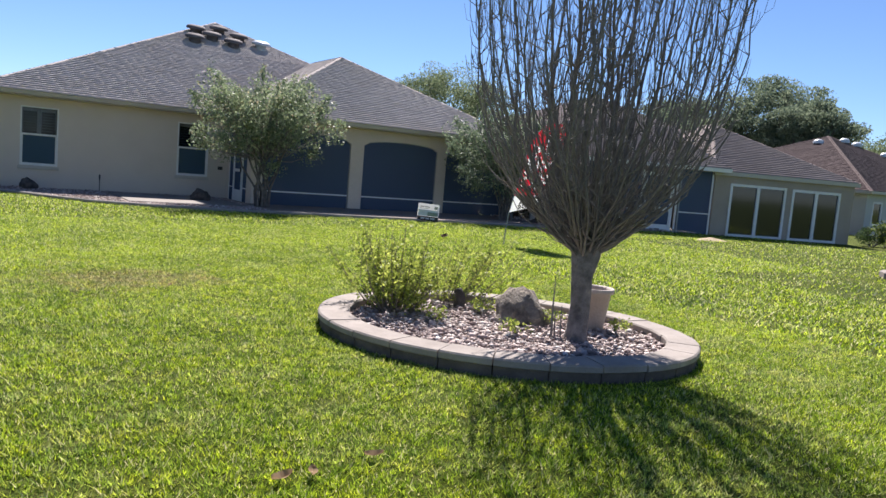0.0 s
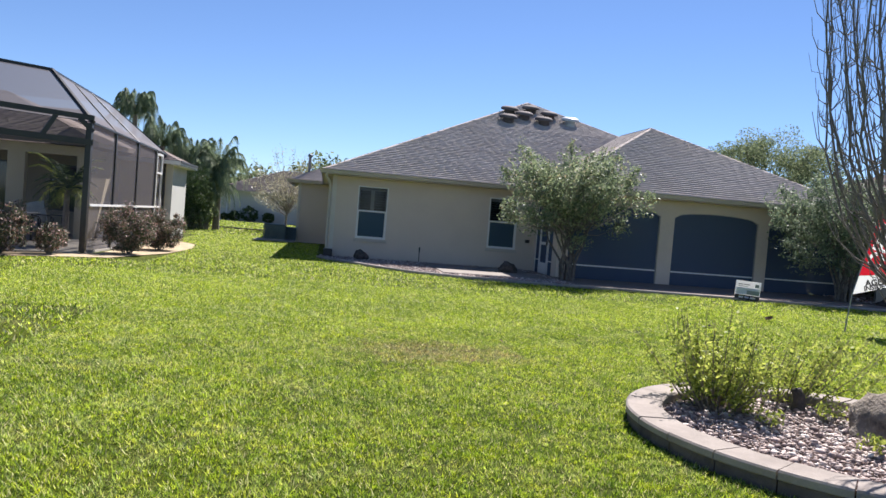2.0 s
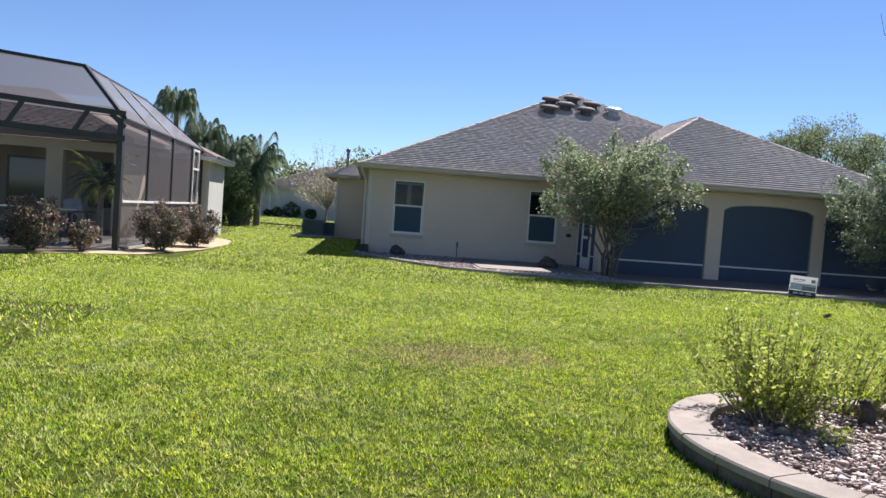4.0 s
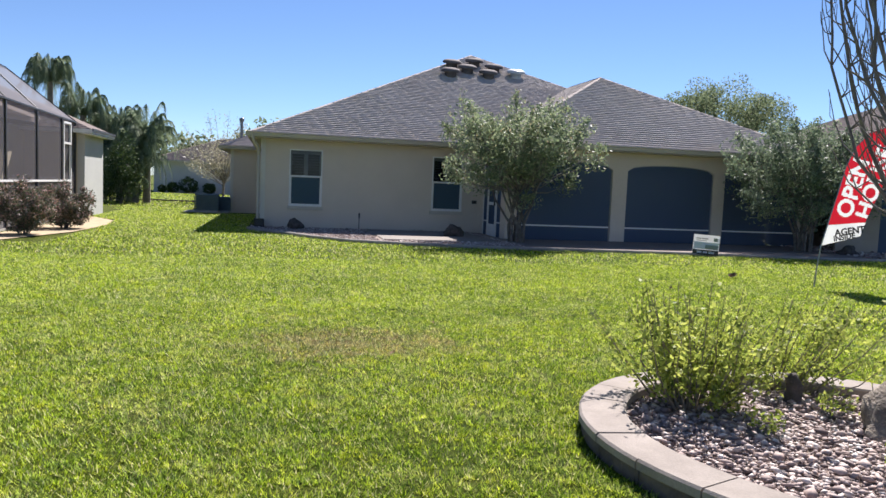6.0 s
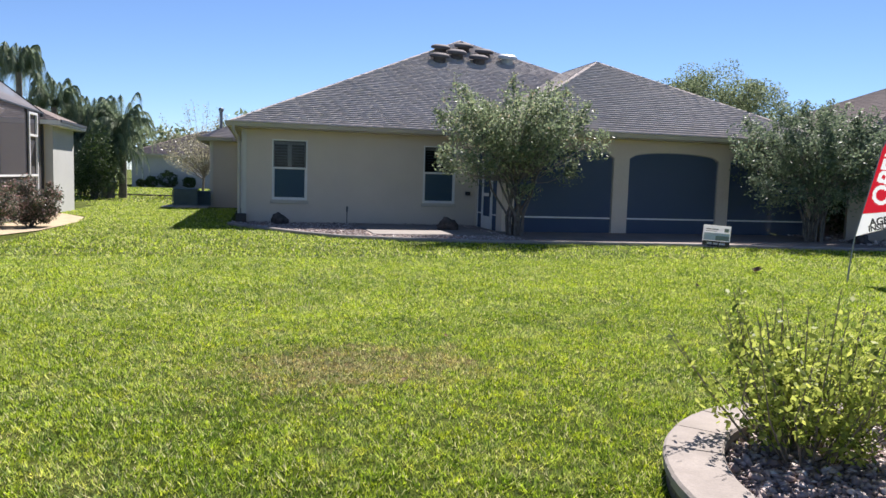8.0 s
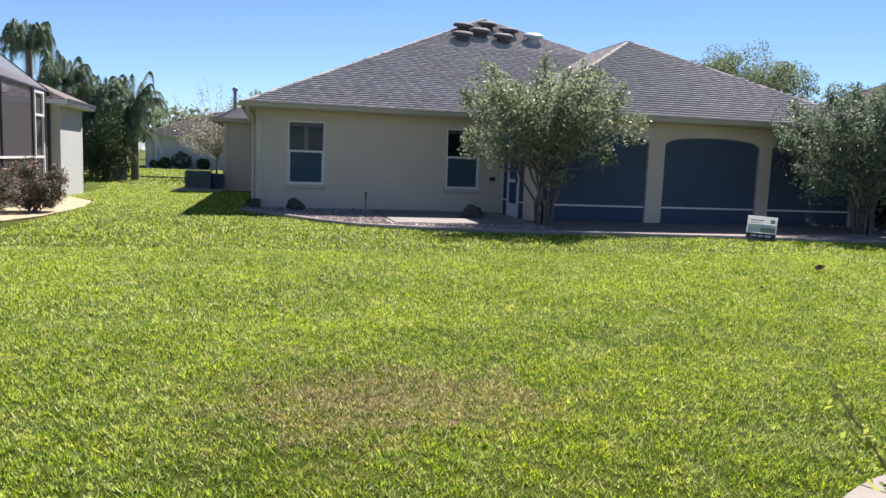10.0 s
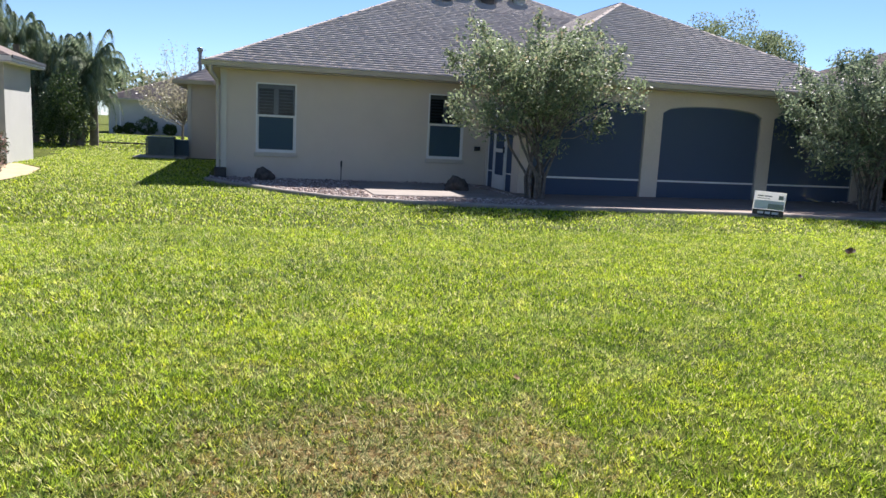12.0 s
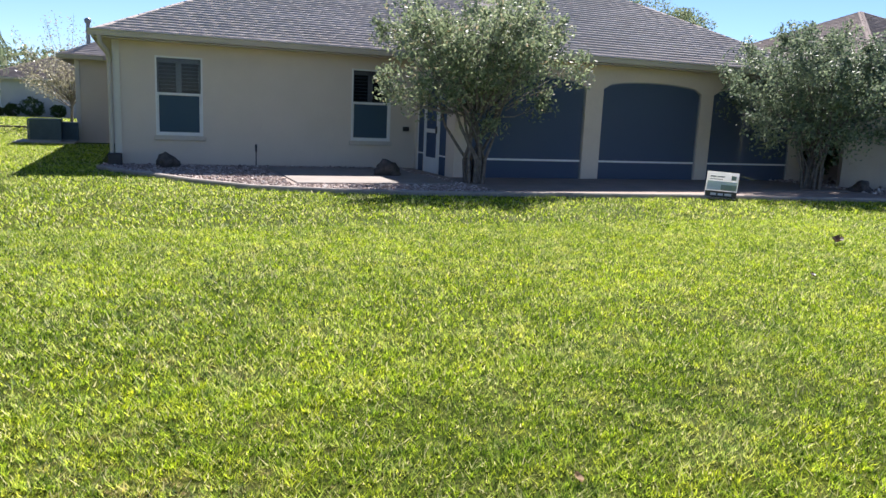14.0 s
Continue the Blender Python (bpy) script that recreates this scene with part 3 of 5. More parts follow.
# ---- the main house ----
def main_house():
    rng = random.Random(3)
    h = thing("house", pose(0, 0, 0), "beige stucco house with brown shingle roof and arched screened porch", "house")
    W1, W2 = (2.0, 2.93, 0.65, 2.26), (6.14, 7.07, 0.65, 2.25)
    T = 2.52
    part("wall", wall_mesh(1.22, 7.68, 0, 0.2, -0.15, T, [(*W1, 0), (*W2, 0)]), STUCCO, h)
    part("wall", boxes((1.22, 1.42, 0.2, 9.0, -0.15, T)), STUCCO, h)
    part("wall", boxes((-0.13, 1.22, 9.0, 9.2, -0.15, 2.50)), STUCCO, h)
    for dims in ((-0.13, 0.07, 9.2, 15.6, -0.15, 2.50), (0.07, 17.0, 15.4, 15.6, -0.15, T), (16.8, 17.0, 0.2, 15.4, -0.15, T)):
        part("wall", boxes(dims), STUCCO, h)
    # back of the porch, in a darker tan than the outer stucco
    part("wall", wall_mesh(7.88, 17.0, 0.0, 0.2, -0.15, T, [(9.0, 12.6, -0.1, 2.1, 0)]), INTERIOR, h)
    part("corner_board", boxes((1.205, 1.34, -0.03, 0, 0.0, T)), TRIM, h)
    part("corner_board", boxes((-0.145, -0.02, 8.97, 9.0, 0.0, 2.5)), TRIM, h)
    for w in (W1, W2):
        window(h, *w)
    # sliding doors deep in the porch
    sd = part("sliding_door", frame_bars(9.0, 12.6, -0.1, 2.1, 0.06, 0.05, 0.12), WHITE, h, "white-framed sliding glass doors inside the porch")
    for i in range(4):
        part("pane", boxes((9.06 + i * 0.87, 9.93 + i * 0.87 - 0.02, 0.08, 0.09, -0.04, 2.04)), GLASS, sd)
    # porch: front with three arches, side with the door
    arches = [(8.0, 10.74, -0.06, 2.22, 0.19), (11.18, 13.86, -0.06, 2.22, 0.19), (14.22, 16.74, -0.06, 2.22, 0.19)]
    part("porch_wall", wall_mesh(7.68, 17.2, -2.46, -2.26, -0.15, T, arches), STUCCO, h, "stucco wall with three shallow arches")
    for dims in ((7.68, 7.88, -2.26, -2.0, -0.15, T), (7.68, 7.88, -2.0, 0.0, 2.12, T), (7.68, 7.88, -0.1, 0.0, -0.15, 2.12)):
        part("porch_pier", boxes(dims), STUCCO, h)
    side = wall_mesh(0, 2.26, 0, 0.2, -0.15, T, [(0.35, 2.0, 0.0, 2.15, 0)])
    side.transform(pose(17.2, -2.26, 0, 0, 0, 90))
    part("porch_wall", side, STUCCO, h)
    part("screen", boxes((17.28, 17.284, -1.9, -0.26, 0.0, 2.15)), SCREEN, h, "dark insect screen in an arch")
    part("porch_ceiling", boxes((7.69, 17.19, -2.45, -0.01, T + 0.002, T + 0.05)), CREAM, h)
    part("porch_floor", boxes((7.7, 17.18, -2.44, -0.02, -0.14, -0.07)), CONCRETE, h)
    for i, (a, b, lo, hi, rise) in enumerate(arches):
        n = 16
        bm = bmesh.new()
        ring = [(a, lo)] + [(a + (b - a) * k / n, hi - rise + rise * math.sqrt(max(0, 1 - (2 * k / n - 1) ** 2)) ** 0.9) for k in range(n + 1)] + [(b, lo)]
        v = [bm.verts.new((x, -2.40, z)) for x, z in ring]
        bm.faces.new(v)
        scr = part("screen", bm, SCREEN, h, "dark insect screen in an arch")
        fr = bmesh.new()
        for p, q in zip(ring, ring[1:] + ring[:1]):
            beam(fr, (p[0], -2.40, p[1]), (q[0], -2.40, q[1]), 0.035, 0.05)
        part("screen_frame", fr, GREY_METAL, scr)
        part("rail", boxes((a + 0.03, b - 0.03, -2.43, -2.37, 0.415, 0.455)), WHITE, scr)
    door_side = thing_part_door(h)
    # roof
    X0, X1, XL = 0.86, 17.4, 7.25
    c = (X0 + X1) / 2
    half = c - X0
    Y0 = -0.45
    apex = (c, Y0 + half, EAVE + SLOPE * half)
    e = EAVE
    back = Y0 + 2 * half
    lc = (XL + X1) / 2
    lh = lc - XL
    lr = e + SLOPE * lh
    f1, f2 = (lc - 0.08, -2.9 + lh, lr + 0.16), (lc - 0.08, Y0 + lh + 0.33, lr + 0.16)
    planes = []
    # front main face, cut where the porch roof joins it
    k = lh / half
    vall = (lc, Y0 + lh, lr)
    left_top = (X0 + lh, Y0 + lh, lr)
    right_hip = (X1 - lh, Y0 + lh, lr)
    planes.append(((X0, Y0, e), (XL, Y0, e), left_top, vall))
    planes.append((left_top, right_hip if right_hip[0] > vall[0] else vall, apex, apex))
    planes.append(((X0, back, e), (X0, Y0, e), apex, apex))
    planes.append(((X1, Y0 - 0, e), (X1, back, e), apex, apex))
    planes.append(((X1, back, e), (X0, back, e), apex, apex))
    planes.append(((XL, -2.9, e), (X1, -2.9, e), f1, f1))
    planes.append(((XL, Y0, e), (XL, -2.9, e), f2, f1))
    planes.append(((X1, -2.9, e), (X1, Y0, e), f1, f2))
    roof(rng, h, planes, SHINGLE, "brown architectural shingle hip roof")
    for a, b in (((X0, Y0, e), apex), (vall, apex), ((XL, -2.9, e), f1), ((X1, -2.9, e), f1), (f1, f2), ((X0, back, e), apex)):
        if a is not vall:
            ridge_cap(h, (a, b), SHINGLE)
    ridge_cap(h, ((X1, Y0, e), apex), SHINGLE)
    # wing roof on the side
    w0 = (-0.55, 8.6, 2.64)
    wa = (2.6, 11.7, 4.1)
    roof(rng, h, [(w0, (0.9, 8.6, 2.64), wa, wa), ((-0.55, 15.9, 2.64), w0, (2.6, 12.7, 4.1), wa)], SHINGLE)
    vv, ff = [], []
    tube(vv, ff, [(0.24, 9.4, 2.9), (0.24, 9.4, 3.62)], [0.06, 0.06], 10)
    tube(vv, ff, [(0.24, 9.4, 3.62), (0.24, 9.4, 3.66), (0.24, 9.4, 3.74), (0.24, 9.4, 3.78)], [0.07, 0.10, 0.10, 0.04], 10)
    part("vent_pipe", mesh_of("vent_pipe", vv, ff), GREY_METAL, h, "galvanised vent pipe with a cap")
    # eaves
    bm = bmesh.new()
    box(bm, X0 + 0.02, XL, Y0 + 0.02, 0, T + 0.0, T + 0.02)
    box(bm, XL, X1, -2.88, -2.46, T, T + 0.02)
    box(bm, XL, 7.68, -2.46, 0, T, T + 0.02)
    box(bm, X0 + 0.02, 1.22, 0, 9, T, T + 0.02)
    box(bm, -0.53, 1.22, 8.62, 9.0, 2.5, 2.52)
    part("soffit", bm, CREAM, h)
    bm = boxes((X0, XL, Y0, Y0 + 0.02, T - 0.01, e + 0.0), (XL, X1, -2.9, -2.88, T - 0.01, e), (XL, XL + 0.02, -2.88, Y0, T - 0.01, e), (X0, X0 + 0.02, Y0 + 0.02, 9, T - 0.01, e), (-0.55, 0.7, 8.6, 8.62, 2.48, 2.62), (-0.55, -0.53, 8.62, 15, 2.48, 2.62))
    part("fascia", bm, CREAM, h)
    gutter(h, (X0 - 0.05, Y0 - 0.002, e), (XL, Y0 - 0.002, e))
    gutter(h, (XL - 0.05, -2.902, e), (X1, -2.902, e))
    gutter(h, (-0.6, 8.598, 2.62), (0.68, 8.598, 2.62))
    vv, ff = [], []
    tube(vv, ff, [(1.0, -0.5, 2.55), (1.01, -0.48, 2.42), (1.12, -0.2, 2.27), (1.15, -0.08, 2.12), (1.15, -0.06, 1.9), (1.15, -0.06, 0.22)], [0.045] * 6, 8)
    part("downspout", mesh_of("downspout", vv, ff, True), CREAM, h, "cream downspout with an offset elbow")
    part("splash_box", rounded(boxes((1.07, 1.34, -0.32, -0.035, 0.0, 0.27)), 0.02), BLACK, h, "black box at the downspout foot")
    # flat skylight domes near the peak
    for (x, y) in ((7.75, 5.25), (8.5, 5.75), (8.95, 6.55), (9.2, 5.35), (9.6, 6.05), (10.35, 5.6), (8.0, 6.2)):
        z = e + SLOPE * (y - Y0)
        vv, ff = [], []
        n = 20
        prof = ((0.21, -0.12), (0.21, 0.12), (0.34, 0.14), (0.36, 0.19), (0.32, 0.25), (0.2, 0.29), (0.02, 0.30))
        for r, dz in prof:
            for k in range(n):
                a = 2 * math.pi * k / n
                vv.append((x + r * math.cos(a), y + r * math.sin(a), z + dz + SLOPE * 0.45 * r * math.sin(a)))
        for i in range(len(prof) - 1):
            for k in range(n):
                a, b = i * n + k, i * n + (k + 1) % n
                ff.append((a, b, b + n, a + n))
        bright = x > 10
        part("roof_vent", mesh_of("roof_vent", vv, ff, True), VENT_LIGHT if bright else VENT, h, "white domed roof vent" if bright else "weathered grey-brown round roof vent")
    for (x, z) in ((7.45, 0.95),):
        part("hose_bib_box", boxes((x - 0.07, x + 0.07, -0.05, -0.002, z - 0.05, z + 0.05)), DARK, h)
    return h


VENT = speckled("weathered_vent", (0.12, 0.10, 0.095), (0.19, 0.165, 0.16), 3.0, 60.0, 0.8, 0.1, 0.15)
VENT_LIGHT = speckled("white_vent", (0.6, 0.62, 0.62), (0.7, 0.72, 0.72), 3.0, 60.0, 0.35, 0.05, 0.5)


def thing_part_door(h):
    """The screen door and its side lights in the porch's side wall, x = 7.68."""
    def at(bm):
        bm.transform(pose(7.74, 0, 0, 0, 0, -90))
        return bm
    d = part("screen_door", at(frame_bars(0.58, 1.42, -0.05, 2.05, 0.085, -0.03, 0.02, (0.95,))), WHITE, h, "white aluminium screen door with a kick panel")
    part("kick_panel", at(boxes((0.665, 1.335, -0.02, 0.01, 0.035, 0.36))), WHITE, d)
    part("mesh_panel", at(boxes((0.665, 1.335, -0.006, -0.002, 0.362, 0.905), (0.665, 1.335, -0.006, -0.002, 0.995, 1.965))), SCREEN, d)
    part("door_handle", at(boxes((1.36, 1.39, -0.07, -0.03, 0.9, 1.05))), DARK, d)
    for a, b in ((0.10, 0.55), (1.45, 2.0)):
        s = part("side_light", at(frame_bars(a, b, -0.06, 2.12, 0.03, -0.02, 0.02, (0.43,))), WHITE, h, "narrow screened side light")
        part("mesh_panel", at(boxes((a + 0.03, b - 0.03, -0.002, 0.002, -0.03, 0.415), (a + 0.03, b - 0.03, -0.002, 0.002, 0.445, 2.09))), SCREEN, s)
    return d


main_house()


# ---- edging, gravel and patio by the main house ----
def house_front():
    rng = np.random.default_rng(8)
    pts = []
    for (x0, y0), (x1, y1) in zip(CURB, CURB[1:]):
        pts += [(x0 + (x1 - x0) * k / 6, y0 + (y1 - y0) * k / 6) for k in range(6)]
    pts.append(CURB[-1])
    bm = bmesh.new()
    pv = [Vector((x, y, 0)) for x, y in pts]
    r = []
    for i, p in enumerate(pv):
        d = (pv[min(i + 1, len(pv) - 1)] - pv[max(i - 1, 0)]).normalized()
        o = Vector((d.y, -d.x, 0))
        r.append([bm.verts.new(p + o * a + Vector((0, 0, z))) for a, z in ((0.07, -0.05), (0.07, 0.055), (0.05, 0.075), (-0.05, 0.075), (-0.07, 0.055), (-0.07, -0.05))])
    for a, b in zip(r, r[1:]):
        for k in range(5):
            bm.faces.new((a[k], b[k], b[k + 1], a[k + 1]))
    tagged(part("garden_curb", bm, EDGING), "poured concrete garden edging before the house", "edging", kind="structure")
    n = 40000
    x, y = rng.uniform(0.8, 7.4, n), rng.uniform(-5.3, -0.02, n)
    keep = (y > curb_y(x) + 0.1) & ~((x > 4.1) & (x < 7.1) & (y > -4.0) & (y < -0.4))
    spots = np.stack([x[keep], y[keep]], 1)
    v, f = gravel(rng, spots, 0.038, 0.035)
    tagged(part("gravel", mesh_of("gravel", v, f), GRAVEL), "loose pinkish river gravel beside the house", "gravel", kind="stuff")
    x, y = rng.uniform(7.6, 22, 9000), rng.uniform(-6.3, -2.5, 9000)
    keep = (y > curb_y(x) + 0.1) & (x > 16.2)
    v, f = gravel(rng, np.stack([x[keep], y[keep]], 1), 0.09, 0.035)
    tagged(part("gravel", mesh_of("gravel", v, f), GRAVEL), "loose pinkish river gravel beyond the small tree", "gravel", kind="stuff")
    bm = bmesh.new()
    ring = [bm.verts.new((x, y + 0.05, 0.035)) for x, y in pts] + [bm.verts.new(p) for p in ((18.5, -0.0, 0.035), (17.21, -0.0, 0.035), (17.21, -2.47, 0.035), (7.67, -2.47, 0.035), (7.67, -0.01, 0.035), (1.0, -0.01, 0.035))]
    bm.faces.new(ring)
    tagged(part("bed_floor", bm, SOIL), "stone dust under the gravel", "bed", kind="structure")
    slab = rounded(boxes((4.2, 7.15, -3.9, -0.45, 0.0, 0.06)), 0.01)
    tagged(part("patio_slab", slab, PAD), "pale concrete pad by the house wall", "slab", kind="structure")
    walk_bm = rounded(boxes((7.2, 17.0, -4.9, -2.48, -0.02, 0.05)), 0.01)
    tagged(part("walkway", walk_bm, WALK), "brown-grey concrete walk along the porch", "walkway", kind="structure")


PAD = speckled("worn_pad_concrete", (0.29, 0.255, 0.225), (0.23, 0.20, 0.175), 2.0, 60.0, 0.9, 0.2)
WALK = speckled("stained_concrete", (0.26, 0.21, 0.18), (0.20, 0.165, 0.14), 2.0, 60.0, 0.9, 0.2)
house_front()


def stone(name, m, size, seed, material, label, rough=0.35):
    """A lumpy field stone resting on the ground."""
    bm = bmesh.new()
    bmesh.ops.create_icosphere(bm, subdivisions=3, radius=1.0)
    off = Vector((seed * 3.1, seed * 1.7, seed))
    for v in bm.verts:
        k = 1 + rough * noise.noise(v.co * 1.3 + off) + rough * 0.5 * noise.noise(v.co * 3.5 + off)
        v.co = Vector((v.co.x * size[0], v.co.y * size[1], max(v.co.z, -0.35) * size[2])) * k
    ob = part(name, bm, material)
    ob.data.shade_smooth()
    ob.matrix_world = m
    return tagged(ob, label, "rock")


stone("rock", pose(2.2, -0.75, 0.1, 0, 0, 20), (0.19, 0.14, 0.20), 2, DARK_ROCK, "dark pointed rock on gravel by the house wall", 0.5)
stone("rock", pose(6.3, -2.2, 0.1, 0, 0, 0), (0.28, 0.2, 0.22), 5, DARK_ROCK, "dark rock with small plants beside the porch door", 0.6)
stone("rock", pose(16.4, -4.9, 0.1, 0, 0, 0), (0.25, 0.2, 0.16), 7, DARK_ROCK, "brown rock under the small tree", 0.6)
stone("boulder", pose(5.22, -18.22, 0.10, 0, 0, 30), (0.31, 0.23, 0.25), 11, ROCK, "mottled tan boulder with dark patches in the round bed", 0.45)

spike = thing("path_light", pose(4.0, -0.2, 0), "slim black garden spike by the house wall", "garden light")
vv, ff = [], []
tube(vv, ff, [(0, 0, 0), (0, 0, 0.36)], [0.012, 0.012], 6)
part("stake", mesh_of("stake", vv, ff), BLACK, spike)
vv, ff = [], []
tube(vv, ff, [(0, 0, 0.36), (0, 0, 0.5), (0, 0, 0.52)], [0.02, 0.026, 0.01], 8)
part("head", mesh_of("head", vv, ff), BLACK, spike)


# ---- the round bed ----
def round_bed():
    rng = random.Random(4)
    bed = thing("planter_border", pose(0, 0, 0), "oval border of wedge-shaped tan concrete blocks round a gravel bed", "border")
    n = 26
    for i in range(n):
        a0, a1 = 2 * math.pi * (i + 0.012) / n, 2 * math.pi * (i + 0.988) / n
        bm = bmesh.new()
        z = 0.135 + rng.uniform(-0.004, 0.004)
        g = rng.uniform(-0.006, 0.006)
        rings = []
        for zz, o, w in ((0.078, 0.012, 0.0), (0.086, 0.0, 0.0), (z - 0.012, 0.0, 0.0), (z, 0.012, 0.012)):
            ring = []
            for k in range(4):
                a = a0 + (a1 - a0) * k / 3
                ring.append(bm.verts.new((*bed_edge(a, o + g), zz)))
            for k in (3, 2, 1, 0):
                a = a0 + (a1 - a0) * k / 3
                ring.append(bm.verts.new((*bed_edge(a, 0.27 - w + g), zz)))
            rings.append(ring)
        for r0, r1 in zip(rings, rings[1:]):
            for k in range(8):
                bm.faces.new((r0[k], r0[(k + 1) % 8], r1[(k + 1) % 8], r1[k]))
        bm.faces.new(rings[-1])
        bm.faces.new(rings[0][::-1])
        bmesh.ops.recalc_face_normals(bm, faces=bm.faces)
        part("cap_block", bm, CURB_BLOCK, bed)
        # dark set-back ring: stands for the shaded lower side of the same block
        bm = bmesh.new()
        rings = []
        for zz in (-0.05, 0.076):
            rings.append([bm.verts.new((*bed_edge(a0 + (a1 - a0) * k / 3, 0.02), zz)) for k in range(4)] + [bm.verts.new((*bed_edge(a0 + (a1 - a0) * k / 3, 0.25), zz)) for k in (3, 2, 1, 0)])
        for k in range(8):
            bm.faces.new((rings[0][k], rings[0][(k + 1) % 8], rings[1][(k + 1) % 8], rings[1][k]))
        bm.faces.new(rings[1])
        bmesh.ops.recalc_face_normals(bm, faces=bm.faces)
        part("block_side_shade", bm, SHADED_SIDE, bed)
    r = np.random.default_rng(9)
    m = 48000
    x, y = r.uniform(3.2, 6.8, m), r.uniform(-20.2, -16.8, m)
    keep = in_bed(x, y, -0.25)
    v, f = gravel(r, np.stack([x[keep], y[keep]], 1), 0.039, 0.055)
    tagged(part("gravel", mesh_of("gravel", v, f), GRAVEL), "loose pink and grey river gravel in the round bed", "gravel", kind="stuff")
    bm = bmesh.new()
    bm.faces.new([bm.verts.new((*bed_edge(2 * math.pi * k / 40, 0.2), 0.05)) for k in range(40)])
    bmesh.ops.recalc_face_normals(bm, faces=bm.faces)
    tagged(part("bed_floor", bm, SOIL), "stone dust under the round bed's gravel", "bed", kind="structure")


round_bed()


# ---- trees and shrubs ----
def vase_tree():
    """The bare tree with many upright branches in the round bed."""
    rng = random.Random(12)
    t = thing("tree", pose(5.2, -19.0, 0.0), "bare vase-shaped tree with dense upright grey-brown branches in the round bed", "tree")
    vv, ff = [], []
    tube(vv, ff, [(0, 0, 0), (0.0, 0, 0.12), (0.015, 0, 0.35), (0.0, 0, 0.6), (0.02, 0, 0.78), (0.03, 0, 0.95)], [0.12, 0.09, 0.082, 0.088, 0.12, 0.12], 12)
    vt, ft, vw, fw = vv, ff, [], []
    stems = 74
    for k in range(stems):
        a = k * 2.39996 + rng.uniform(-0.15, 0.15)
        reach = 1.1 * math.sqrt((k + 0.5) / stems)
        top = rng.uniform(3.3, 4.3) - 0.35 * reach
        z0 = rng.uniform(0.74, 0.95)
        bowl = 0.42 + 0.3 * rng.random()
        pts, rad = [], []
        n = 15
        jx = jy = 0.0
        thick = rng.uniform(0.017, 0.025) if k < 13 else rng.uniform(0.006, 0.013)
        for i in range(n + 1):
            u = i / n
            z = z0 + (top - z0) * u ** 1.15
            r = 0.05 + reach * (1 - math.exp(-(z - z0) / bowl)) + 0.04 * (z - z0)
            jx, jy = jx * 0.8 + rng.gauss(0, 0.016), jy * 0.8 + rng.gauss(0, 0.016)
            aa = a + 0.12 * math.sin(u * 5 + k)
            pts.append(Vector((math.cos(aa) * r + jx, math.sin(aa) * r + jy, z)))
            rad.append(thick * (1 - 0.8 * u) * (1.25 if i == 0 else 1) + 0.002)
        tube(*((vt, ft) if k < 13 else (vw, fw)), pts, rad, 6)
        for i in range(1, n):
            for _ in range(3 if rng.random() < 0.15 else 2):
                d = (pts[i + 1] - pts[i]).normalized()
                o = Vector((rng.gauss(0, 1), rng.gauss(0, 1), rng.uniform(-0.1, 0.5))).normalized()
                l = rng.uniform(0.14, 0.55) * (1.1 - 0.4 * i / n)
                p0 = pts[i]
                p1 = p0 + (d * 0.4 + o * 0.75).normalized() * l * 0.3
                p2 = p1 + (d * 0.9 + o * 0.3).normalized() * l * 0.35 + Vector((rng.gauss(0, 0.01), rng.gauss(0, 0.01), 0))
                p3 = p2 + (d + Vector((0, 0, 0.5)) + o * 0.1).normalized() * l * 0.45
                r0 = min(rad[i] * 0.6, 0.009)
                tube(vw, fw, [p0, p1, p2, p3], [r0, r0 * 0.8, r0 * 0.55, 0.0018], 4)
                if rng.random() < 0.6:
                    o2 = Vector((rng.gauss(0, 1), rng.gauss(0, 1), 0.4)).normalized()
                    tube(vw, fw, [p2, p2 + o2 * l * 0.2, p2 + o2 * l * 0.28 + Vector((0, 0, l * 0.3))], [r0 * 0.5, r0 * 0.4, 0.0015], 3)
    part("trunk", mesh_of("trunk", vt, ft, True), DARK_BARK, t)
    tagged(part("twig", mesh_of("twig", vw, fw, True), TWIG, t), kind="stuff")
    return t


